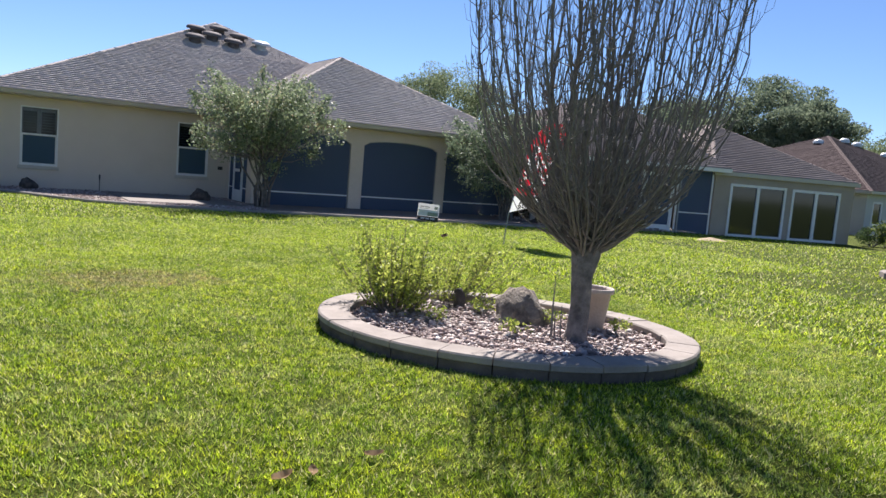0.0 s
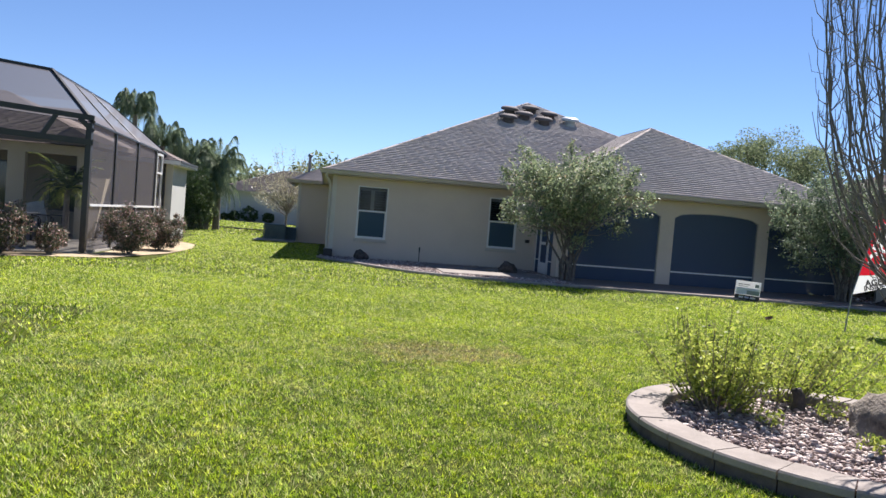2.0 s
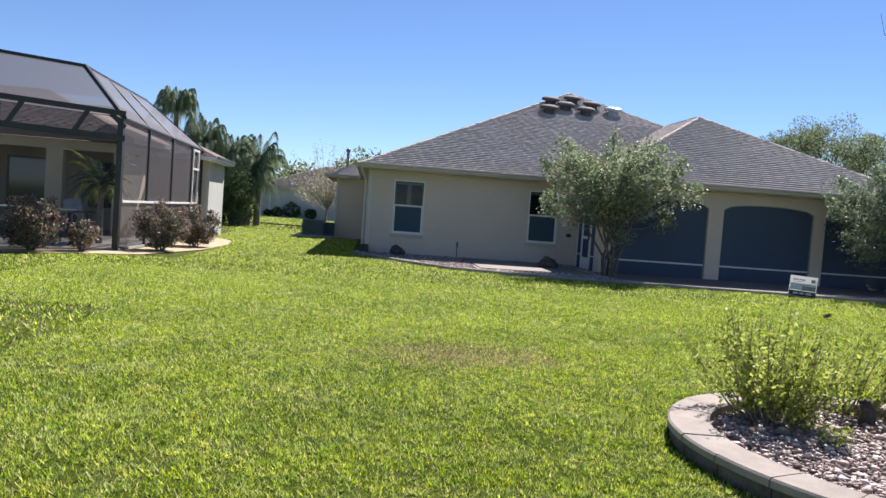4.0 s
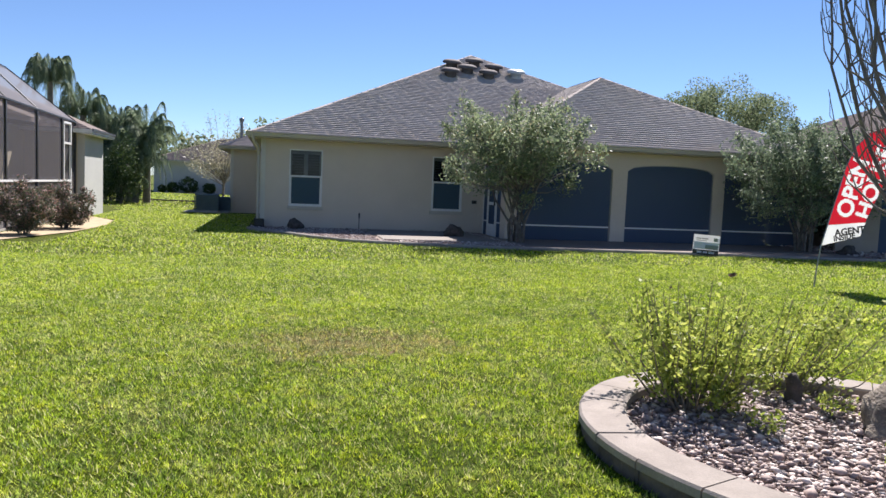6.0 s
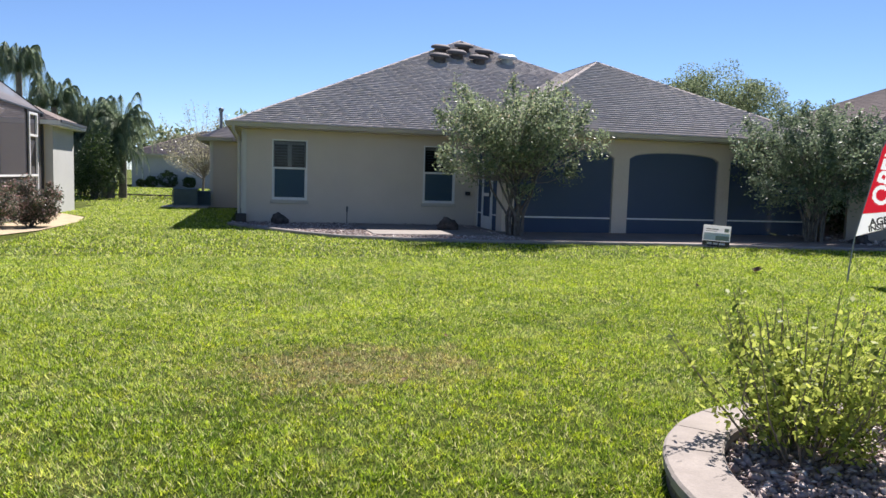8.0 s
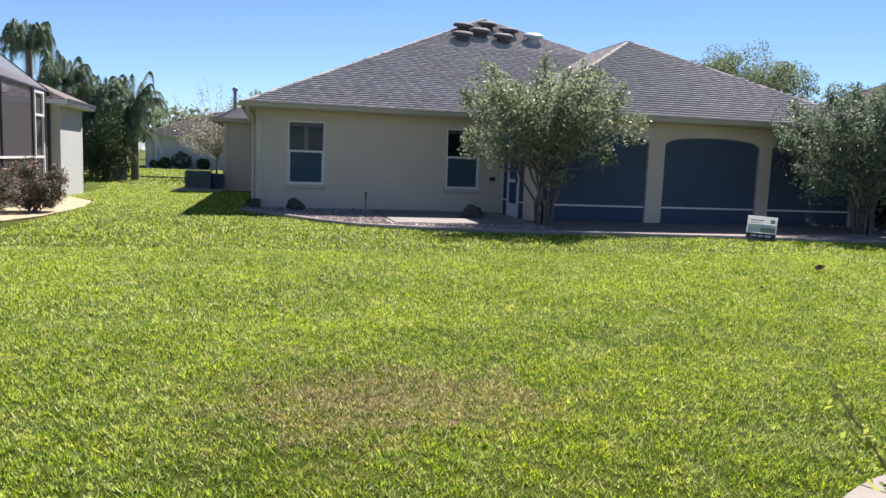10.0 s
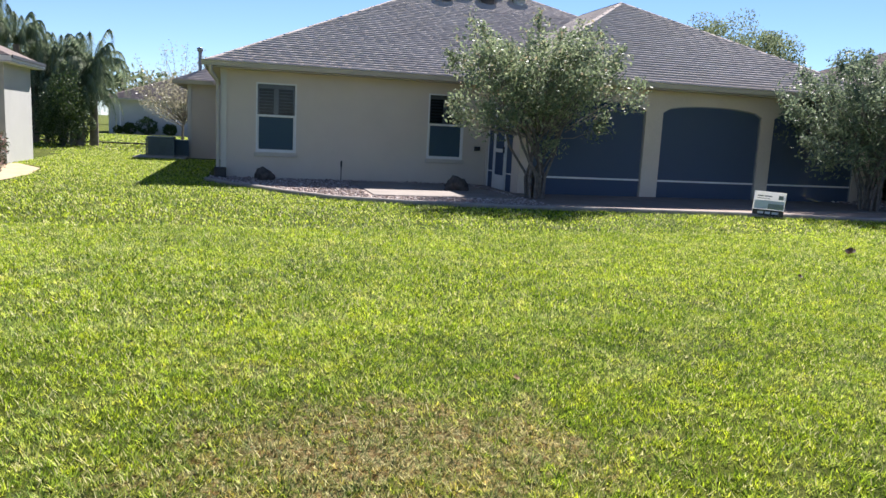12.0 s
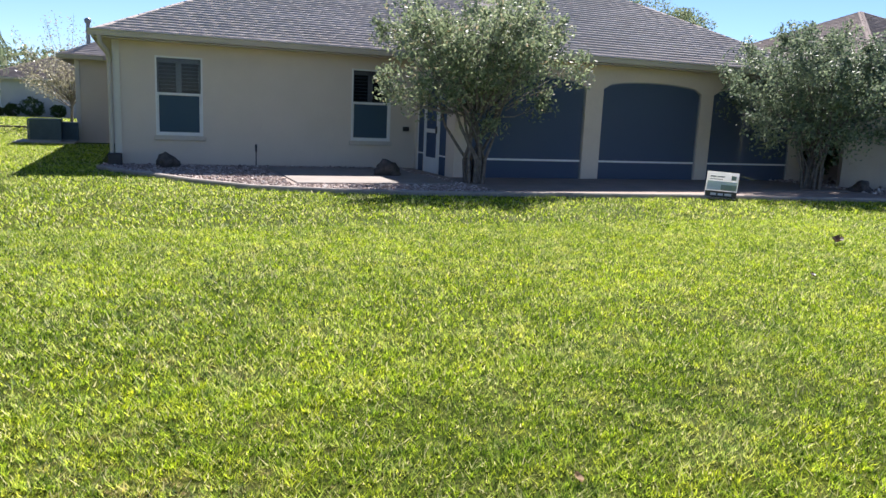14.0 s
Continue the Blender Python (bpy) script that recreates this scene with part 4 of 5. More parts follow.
def small_tree(x, y, seed, label, radii=(2.02, 1.65, 1.28), cz=2.34, n=30000, leaf=None):
    """A multi-stemmed tree with a clumpy crown of glossy leaves."""
    rng = np.random.default_rng(seed)
    t = thing("tree", pose(x, y, 0.03), label, "tree", "small trees before the porch")
    pts, cc = crown_points(rng, int(n * 0.6), (0, 0, cz), radii, 125, 0.15, 0.25)
    tips, tv, tf = [pts], [], []
    for k in range(320):
        c = cc[rng.integers(0, len(cc))]
        d = (c - np.array((0, 0, cz - 1.5))) * (1, 1, 0.8) + rng.normal(0, 0.35, 3)
        d /= np.linalg.norm(d)
        l = rng.uniform(0.15, 0.45)
        e = c + d * l + np.array((0, 0, 0.1))
        tube(tv, tf, [c, (c + e) / 2 + rng.normal(0, 0.02, 3), e], [0.007, 0.005, 0.002], 3)
        m = int(n * 0.4 / 320)
        q = rng.uniform(0, 1, m)[:, None]
        tips.append(c + (e - c) * q + rng.normal(0, 1, (m, 3)) * 0.085 * (1.1 - 0.7 * q))
    pts = np.concatenate(tips)
    v, f = leaves(rng, pts, 0.082)
    vv, ff = [], []
    high = cc[cc[:, 2] > cz * 0.9]
    for k in range(15):
        a = 2.4 * k + rng.uniform(-0.3, 0.3)
        target = high[rng.integers(0, len(high))]
        base = np.array([math.cos(a) * 0.2, math.sin(a) * 0.17, 0]) * rng.uniform(0.4, 1.1)
        mid = base * 1.5 + np.array([target[0] * 0.3, target[1] * 0.3, 1.1])
        tube(vv, ff, [base, base * 1.2 + (0, 0, 0.45) + rng.normal(0, 0.02, 3), mid + rng.normal(0, 0.03, 3), (mid + target) / 2 + (0, 0, 0.12), target], [0.036, 0.03, 0.024, 0.016, 0.006], 6)
    trunk_v, trunk_f = list(vv), list(ff)
    bv, bf = tv, tf
    for c in cc:
        s = np.array([c[0] * 0.3, c[1] * 0.3, 1.2 + 0.25 * (c[2] - 1.2)])
        tube(bv, bf, [s, (s + c) / 2 + rng.normal(0, 0.06, 3), c], [0.014, 0.01, 0.004], 4)
    part("trunk", mesh_of("trunk", trunk_v, trunk_f, True), BARK, t)
    tagged(part("twig", mesh_of("twig", bv, bf), TWIG, t), kind="stuff")
    part("crown", mesh_of("crown", v, f), leaf or LEAF_TREE, t)
    return t


def shrub(name, m, radii, n, seed, leaf, size, label, category="shrub", stems=10, clumps=30, hollow=0.4, spread=0.25, group="", cz=None):
    """A leafy shrub: stems from the ground into clumps of leaves."""
    rng = np.random.default_rng(seed)
    s = thing(name, m, label, category, group)
    cz = radii[2] * 1.02 if cz is None else cz
    pts, cc = crown_points(rng, n, (0, 0, cz), radii, clumps, spread, hollow)
    pts[:, 2] = np.maximum(pts[:, 2], 0.05 + rng.uniform(0, 0.1, len(pts)))
    v, f = leaves(rng, pts, size)
    vv, ff = [], []
    for c in cc[: max(stems, 3) * 2]:
        b = np.array([c[0] * 0.15, c[1] * 0.15, 0])
        tube(vv, ff, [b, (b + c) / 2 + rng.normal(0, 0.03, 3), c], [0.012, 0.008, 0.003], 4)
    tagged(part("stem", mesh_of("stem", vv, ff), TWIG, s), kind="stuff")
    part("foliage", mesh_of("foliage", v, f), leaf, s)
    return s


def wispy_shrub():
    """The sparse bush with upright stems in the round bed."""
    rng = np.random.default_rng(21)
    for (x, y, w, count, h, nm) in ((4.2, -17.6, 0.52, 72, 0.86, "bushy green shrub with thin upright twigs in the round bed"), (5.05, -17.35, 0.46, 24, 0.84, "sparse leggy green shrub in the round bed")):
        s = thing("shrub", pose(x, y, 0.05), nm, "shrub")
        vv, ff, lp = [], [], []
        for k in range(count):
            a, r = rng.uniform(0, 6.28), w * math.sqrt(rng.uniform(0, 1))
            hh = h * rng.uniform(0.55, 1.08) * (1 - 0.35 * (r / w) ** 2)
            b = np.array([math.cos(a) * r * 0.35, math.sin(a) * r * 0.35, 0.0])
            tip = np.array([math.cos(a) * r * 1.15, math.sin(a) * r * 1.15, hh])
            tip = tip + (np.array([0.26, -0.12, 0.0]) if count < 40 else np.array([-0.06, 0.0, 0.0]))
            mid = (b + tip) / 2 + rng.normal(0, 0.04, 3)
            tube(vv, ff, [b, mid, tip], [0.0065, 0.004, 0.0018], 4)
            for q in np.linspace(0.22, 0.97, 40 if count > 20 else 60):
                c = (b * (1 - q) ** 2 + 2 * mid * q * (1 - q) + tip * q * q)
                if rng.random() < 0.25 or (math.sin(k * 2.1 + q * 9) > -0.35 and q < 0.9):
                    lp += [c + rng.normal(0, 0.022, 3) for _ in range(2)] + [c + rng.normal(0, 0.045, 3)]
        v, f = leaves(rng, np.array(lp), 0.041)
        tagged(part("stem", mesh_of("stem", vv, ff), PALE_TWIG, s), kind="stuff")
        part("foliage", mesh_of("foliage", v, f), LEAF_BUSH, s)


vase_tree()
small_tree(7.6, -3.7, 31, "multi-stemmed small tree with glossy leaves before the porch")
small_tree(15.35, -4.5, 32, "dark multi-stemmed small tree at the porch corner", (2.5, 1.8, 1.3), 2.1, 36000, LEAF_DEEP)
wispy_shrub()

# pot, stump and small weeds in the round bed
pot = thing("planter", pose(5.72, -18.62, 0.05), "empty bisque plastic pot in the round bed", "pot")
vv, ff = [], []
prof = ((0.115, 0.0), (0.16, 0.34), (0.185, 0.345), (0.188, 0.39), (0.168, 0.39), (0.15, 0.33), (0.10, 0.03), (0.01, 0.03))
for r, z in prof:
    for k in range(24):
        vv.append((r * math.cos(k * math.pi / 12), r * math.sin(k * math.pi / 12), z))
for i in range(len(prof) - 1):
    for k in range(24):
        ff.append((i * 24 + k, i * 24 + (k + 1) % 24, (i + 1) * 24 + (k + 1) % 24, (i + 1) * 24 + k))
part("body", mesh_of("body", vv, ff, True), POT, pot)
stump = thing("stump", pose(4.98, -17.55, 0.05), "short dark stump among the shrubs", "stump")
vv, ff = [], []
tube(vv, ff, [(0, 0, 0), (0.01, 0, 0.12), (-0.02, 0.01, 0.19), (-0.02, 0.01, 0.2)], [0.06, 0.05, 0.04, 0.005], 9)
part("wood", mesh_of("wood", vv, ff), DARK_ROCK, stump)


# ---- flag and sign ----
def letters(parent, text, size, m, material, name="lettering"):
    cu = bpy.data.curves.new(name, "FONT")
    cu.body, cu.size, cu.align_x, cu.align_y, cu.extrude = text, size, "CENTER", "CENTER", 0.002
    cu.offset = size * 0.03
    cu.resolution_u = 3
    tmp = new(name, cu)
    dg = bpy.context.evaluated_depsgraph_get()
    me = bpy.data.meshes.new_from_object(tmp.evaluated_get(dg))
    bpy.data.objects.remove(tmp)
    me.transform(m)
    return part(name, me, material, parent)


def woven(cloth, words):
    """Gives the cloth's faces that lie within the words a white material."""
    verts, polys = [], []
    for text, size, m in words:
        ob = letters(None, text, size, m, WHITE)
        base = len(verts)
        verts += [v.co.copy() for v in ob.data.vertices]
        polys += [[base + i for i in p.vertices] for p in ob.data.polygons]
        bpy.data.objects.remove(ob)
    tree = BVHTree.FromPolygons(verts, polys)
    cloth.data.materials.append(FLAG_WHITE)
    for p in cloth.data.polygons:
        if tree.ray_cast(Vector((p.center.x, -1, p.center.z)), Vector((0, 1, 0)))[0] is not None:
            p.material_index = 1


def feather_flag():
    f = thing("feather_flag", pose(10.15, -11.36, 0, 0, 0, -10), "leaning red and white feather flag in the lawn", "flag")
    edge = [(0.0, 0.0), (0.02, 0.3), (0.06, 0.68), (0.16, 1.1), (0.27, 1.55), (0.36, 1.95), (0.50, 2.28), (0.70, 2.50), (0.95, 2.60), (1.18, 2.56)]
    vv, ff = [], []
    tube(vv, ff, [(x, 0, z) for x, z in edge], [0.014, 0.012, 0.011, 0.01, 0.009, 0.008, 0.007, 0.006, 0.005, 0.004], 8)
    part("pole", mesh_of("pole", vv, ff, True), GREY_METAL, f)
    lead = [(0.06, 0.68), (0.16, 1.1), (0.27, 1.55), (0.36, 1.95), (0.50, 2.28), (0.70, 2.50), (0.95, 2.60), (1.16, 2.56)]
    trail = [(0.70, 0.86), (0.78, 1.14), (0.93, 1.5), (1.05, 1.85), (1.16, 2.15), (1.22, 2.35), (1.22, 2.46), (1.20, 2.54)]

    def cloth(t0, t1, rows):
        bm = bmesh.new()
        grid = []
        for i in range(rows + 1):
            s = (t0 + (t1 - t0) * i / rows) * (len(lead) - 1)
            k = min(int(s), len(lead) - 2)
            q = s - k
            a = [lead[k][j] * (1 - q) + lead[k + 1][j] * q for j in (0, 1)]
            b = [trail[k][j] * (1 - q) + trail[k + 1][j] * q for j in (0, 1)]
            row = []
            for c in range(61):
                w = c / 60
                x, z = a[0] * (1 - w) + b[0] * w, a[1] * (1 - w) + b[1] * w
                row.append(bm.verts.new((x, 0.012 * math.sin(w * 7 + i * (0.25 if rows < 40 else 0.045)) * w, z)))
            grid.append(row)
        for r0, r1 in zip(grid, grid[1:]):
            for c in range(60):
                bm.faces.new((r0[c], r0[c + 1], r1[c + 1], r1[c]))
        for fc in bm.faces:
            fc.smooth = True
        return bm
    red = part("banner", cloth(0.115, 1.0, 170), RED, f, "red banner cloth with white capitals")
    part("lower_banner", cloth(0.0, 0.114, 12), FLAG_WHITE, f, "white lower cloth with small dark lettering")
    woven(red, (("OPEN", 0.37, pose(0.51, 0, 1.62, 90, 0, 0) @ pose(0, 0, 0, 0, 0, 76)), ("HOUSE", 0.37, pose(0.86, 0, 1.72, 90, 0, 0) @ pose(0, 0, 0, 0, 0, 76))))
    letters(f, "AGENT", 0.15, pose(0.50, -0.022, 0.93, 90, 0, 0) @ pose(0, 0, 0, 0, 0, 10), BLACK)
    letters(f, "INSIDE", 0.12, pose(0.42, -0.022, 0.83, 90, 0, 0) @ pose(0, 0, 0, 0, 0, 12), BLACK)


def yard_sign():
    s = thing("yard_sign", pose(11.55, -5.95, 0, 0, 3, -18), "small pale real-estate yard sign with dark bottom band at the edging", "sign")
    part("panel", boxes((-0.3, 0.3, -0.008, 0.008, 0.03, 0.50)), FLAG_WHITE, s)
    part("band", boxes((-0.298, 0.298, -0.013, -0.009, 0.032, 0.15)), DARK, s)
    part("picture", boxes((-0.28, 0.28, -0.0125, -0.009, 0.165, 0.33)), SIGN_BLUE, s)
    part("picture_hill", boxes((-0.02, 0.28, -0.0155, -0.013, 0.165, 0.27)), SIGN_GREEN, s)
    for x0, x1, z0, z1 in ((-0.24, -0.13, 0.40, 0.425), (-0.11, 0.03, 0.40, 0.425), (-0.24, 0.0, 0.36, 0.372)):
        part("text_bar", boxes((x0, x1, -0.014, -0.009, z0, z1)), GREY_METAL, s)
    part("emblem", boxes((0.16, 0.25, -0.014, -0.009, 0.36, 0.44)), SIGN_GREEN, s)
    for x0, x1 in ((-0.20, -0.09), (-0.06, 0.04), (0.07, 0.2)):
        part("text_bar", boxes((x0, x1, -0.018, -0.014, 0.07, 0.115)), FLAG_WHITE, s)
    for x in (-0.22, 0.22):
        part("stake", boxes((x - 0.006, x + 0.006, 0.009, 0.02, -0.05, 0.3)), GREY_METAL, s)


feather_flag()
yard_sign()


# ---- air conditioners ----
AC_PAINT = speckled("blue_grey_enamel", (0.12, 0.17, 0.20), (0.095, 0.14, 0.165), 5.0, 90.0, 0.6, 0.1, 0.2)


def condenser(m, s, label):
    c = thing("air_conditioner", m, label, "air conditioner", "condensers on the pad")
    part("base", boxes((-s, s, -s, s, 0.0, 0.05)), GREY_METAL, c)
    part("coil", boxes((-s + 0.03, s - 0.03, -s + 0.03, s - 0.03, 0.05, 0.60)), AC_PAINT, c)
    bm = bmesh.new()
    for k in range(14):
        z = 0.075 + k * 0.038
        for a, b in (((-s, -s, z), (s, -s, z)), ((s, -s, z), (s, s, z)), ((-s, s, z), (-s, -s, z))):
            beam(bm, a, b, 0.008)
    part("grille", bm, AC_PAINT, c)
    part("top", rounded(boxes((-s, s, -s, s, 0.60, 0.66)), 0.015), AC_PAINT, c)
    for x in (-s, s):
        for y in (-s, s):
            part("corner_post", boxes((x - 0.02, x + 0.02, y - 0.02, y + 0.02, 0.05, 0.60)), AC_PAINT, c)


tagged(part("equipment_pad", rounded(boxes((-1.75, -0.15, 7.7, 9.4, -0.02, 0.05)), 0.01), CONCRETE), "concrete pad under the air conditioners", "slab", kind="structure")
condenser(pose(-0.95, 8.5, 0.05), 0.42, "dark square air conditioner unit on a concrete pad")
condenser(pose(-0.42, 9.0, 0.05) @ Matrix.Diagonal((0.75, 0.75, 0.85, 1)), 0.42, "smaller dark air conditioner unit by the wall")


# ---- neighbour with the screened pool cage ----
def cage_house():
    rng = random.Random(6)
    h = thing("neighbour_house", pose(0, 0, 0), "pale stucco neighbouring house with taupe shingle roof", "house")
    X = -3.95
    part("wall", boxes((X - 0.2, X, 2.5, 4.9, 0, 2.5)), WHITE_STUCCO, h)
    part("wall", wall_mesh(-17, -5.6, -0.9, -0.7, 0, 2.62, [(-7.2, -5.85, 0.0, 2.36, 0), (-11.6, -7.65, 0.0, 2.36, 0)]), CREAM_WALL, h)
    part("wall", boxes((-17, X - 0.2, 4.7, 4.9, 0, 2.5)), WHITE_STUCCO, h)
    part("wall", boxes((-5.8, -5.6, -0.7, 2.5, 0, 2.62)), CREAM_WALL, h)
    part("wall", boxes((-5.6, X - 0.2, 2.5, 2.7, 0, 2.5)), CREAM_WALL, h)
    e = 2.62
    a = (-8.0, 6.2, e + 1.75)
    roof(rng, h, [((-17.5, 2.1, e), (X + 0.28, 2.1, e), (-17.5, 6.2, e + 1.75), a), ((X + 0.28, 2.1, e), (X + 0.28, 5.2, e), a, a), ((X + 0.28, 5.2, e), (-6.5, 9.0, e), a, a), ((-6.5, 10.3, e), (-17.5, 10.3, e), a, (-17.5, 6.2, e + 1.75))], SHINGLE2)
    ridge_cap(h, ((X + 0.28, 2.1, e), a), SHINGLE2)
    roof(rng, h, [((-17.5, -1.3, 2.76), (-5.2, -1.3, 2.76), (-17.5, 3.2, 4.45), (-9.4, 3.2, 4.45)), ((-5.2, -1.3, 2.76), (-5.2, 3.2, 2.9), (-9.4, 3.2, 4.45), (-9.4, 3.2, 4.45))], SHINGLE2)
    part("drip_edge", boxes((X + 0.301, X + 0.33, 2.08, 5.2, 2.56, 2.64)), DARK, h)
    part("fascia", boxes((-17.5, X + 0.28, 2.08, 2.1, 2.5, e), (X + 0.28, X + 0.30, 2.08, 5.2, 2.5, e)), WHITE, h)
    part("soffit", boxes((X, X + 0.28, 2.1, 5.2, 2.47, 2.49), (-17.5, X, 2.1, 2.5, 2.5, 2.52)), WHITE, h)

    # covered back porch: recess with dark windows, its shade put into the wall colour
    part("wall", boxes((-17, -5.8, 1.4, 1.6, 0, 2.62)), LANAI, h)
    for x0, x1, z0 in ((-9.7, -8.3, 0.05), (-7.3, -6.35, 0.75)):
        w = part("window", frame_bars(x0, x1, z0, 2.15, 0.05, 1.36, 1.399), DARK, h)
        part("pane", boxes((x0 + 0.05, x1 - 0.05, 1.375, 1.385, z0 + 0.05, 2.1)), GLASS, w)

    c = thing("pool_cage", pose(0, 0, 0), "dark bronze screened pool cage joined to the pale house", "screen enclosure")
    x1, y0, y1, zc, zt = -4.14, -5.45, 2.33, 2.92, 4.2
    U = Vector((-0.8, -0.6, 0))
    A, R, E = Vector((x1, y0, zc)), Vector((-5.58, -3.95, zt)), Vector((-5.9, 2.0, zt))
    F = Vector((x1, y1, 2.8))
    for y, w in ((-3.5, 0.035), (-1.3, 0.035), (0.9, 0.035), (1.75, 0.035), (2.3, 0.035)):
        part("post", boxes((x1 - 0.07, x1, y - w, y + w, 0, zc - 0.11 * (y - y0) / (y1 - y0))), DARK, c)
    part("post", boxes((x1 - 0.13, x1 - 0.01, y0 - 0.07, y0 + 0.07, 0, zc - 0.02)), DARK, c)

    def front(s_, z=0.0, back=0.0):
        """A point on the slanting front, s_ from its corner."""
        q = A + U * s_ + Vector((-0.6, 0.8, 0)) * back
        return Vector((q.x, q.y, z))
    for k in (2.45, 4.9, 7.3):
        part("post", beam(bmesh.new(), front(k), front(k, zc), 0.07), DARK, c)

    def bar(name, a, b, w, hh):
        part(name, beam(bmesh.new(), a, b, w, hh), DARK, c)
    bar("eave_beam", A, F, 0.03, 0.04)
    bar("eave_beam", front(0.0, zc + 0.10), front(7.3, zc + 0.14), 0.08, 0.11)
    bar("eave_beam", front(0.0, 2.48), front(7.3, 2.5), 0.08, 0.13)
    bar("knee_brace", front(0.0, zc - 0.2), front(0.3, zc + 0.06), 0.06, 0.09)
    for k in (0.95, 2.2, 3.45, 4.7):
        bar("brace", front(k + 0.1, 2.5), front(k - 0.18, zc + 0.08), 0.06, 0.09)
    bar("roof_beam", A, R, 0.06, 0.09)
    bar("roof_beam", R, E, 0.05, 0.06)
    bar("roof_beam", E, F, 0.04, 0.05)
    bar("roof_beam", R, R + U * 7.3, 0.06, 0.09)
    for y, u in ((-3.5, 0.30), (-1.3, 0.62)):
        bar("roof_beam", (x1, y, zc - 0.11 * (y - y0) / (y1 - y0)), R.lerp(E, u), 0.025, 0.03)
    far_eave, far_top = front(7.3, zc), R + U * 7.3
    for name, mat, pts in (("side_screen", CAGE_SCREEN, ((x1 - 0.03, y0, 0.05), (x1 - 0.03, y1, 0.05), (x1 - 0.03, y1, 2.8), (x1 - 0.03, y0, zc))),
                           ("front_screen", FRONT_SCREEN, (front(0.15, 0.05), front(7.3, 0.05), front(7.3, zc), front(0.15, zc))),
                           ("roof_screen", ROOF_MESH, (A, F, E, R)), ("roof_screen", ROOF_MESH, (A, R, far_top, far_eave)),
                           ("roof_screen", TOP_MESH, (R, E, (-12, 2.0, zt), far_top))):
        bm = bmesh.new()
        bm.faces.new([bm.verts.new(q) for q in pts])
        part(name, bm, mat, c)
    part("chair_rail", boxes((x1 - 0.06, x1 + 0.01, y0 + 0.08, 1.7, 1.07, 1.12)), WHITE, c, "white rail")
    part("screen_door", frame_door(x1, 0.95, 1.72), WHITE, c, "white-framed screen door")
    bm = bmesh.new()
    ring = [(x1, y1 + 0.17), (x1, y0), tuple(front(7.3))[:2], (-13.0, -8.0), (-13.0, y1 + 0.17)]
    lo, hi = ([bm.verts.new((x, y, z)) for x, y in ring] for z in (-0.02, 0.05))
    bm.faces.new(lo)
    bm.faces.new(hi[::-1])
    for i in range(5):
        bm.faces.new((lo[i], lo[(i + 1) % 5], hi[(i + 1) % 5], hi[i]))
    bmesh.ops.recalc_face_normals(bm, faces=bm.faces)
    tagged(part("pool_deck", bm, CONCRETE), "pale pool deck inside the screen cage", "deck", kind="structure")
    return h


def frame_door(x, y0, y1):
    bm = frame_bars(y0, y1, 0.05, 2.75, 0.06, -0.02, 0.03, (1.1, 2.15))
    bm.transform(pose(x, 0, 0, 0, 0, 90))
    return bm


TOP_MESH = make_screen("sheer_roof_mesh", (0.08, 0.078, 0.09), 0.35)
# recess wall's tan, darkened to carry the porch shade
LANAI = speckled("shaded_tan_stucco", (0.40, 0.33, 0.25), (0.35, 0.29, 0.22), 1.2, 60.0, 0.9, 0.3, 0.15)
CREAM_WALL = speckled("cream_stucco", (0.62, 0.54, 0.40), (0.56, 0.48, 0.35), 1.2, 60.0, 0.9, 0.3, 0.15)
cage_house()
bm = bmesh.new()
bm.faces.new([bm.verts.new((x, y, 0.02)) for x, y in ((-2.6, -0.9), (-2.9, 1.2), (-3.9, 3.0), (-4.0, -5.3), (-9.92, -9.83), (-9.3, -10.75), (-7.4, -9.2), (-6.0, -8.05), (-4.6, -6.95), (-3.45, -6.2), (-2.75, -3.6))][::-1])
bmesh.ops.recalc_face_normals(bm, faces=bm.faces)
tagged(part("shrub_bed", bm, SAND), "sandy mulch bed round the pool cage", "bed", kind="structure")
for i, (x, y, r, hgt) in enumerate(((-3.45, -4.7, 0.62, 0.52), (-3.2, -2.6, 0.6, 0.5), (-5.35, -6.95, 0.58, 0.5), (-6.8, -8.1, 0.6, 0.5), (-4.6, -6.35, 0.35, 0.3), (-8.2, -9.1, 0.6, 0.5))):
    shrub("shrub", pose(x, y, 0.02), (r * 0.98, r * 0.9, hgt * 1.08), 13000 if r > 0.5 else 2500, 40 + i, LEAF_RED, 0.052, "rounded shrub with dark green and reddish leaves by the pool cage", stems=8, clumps=110, hollow=0.45, spread=0.15, group="red shrubs by the pool cage")


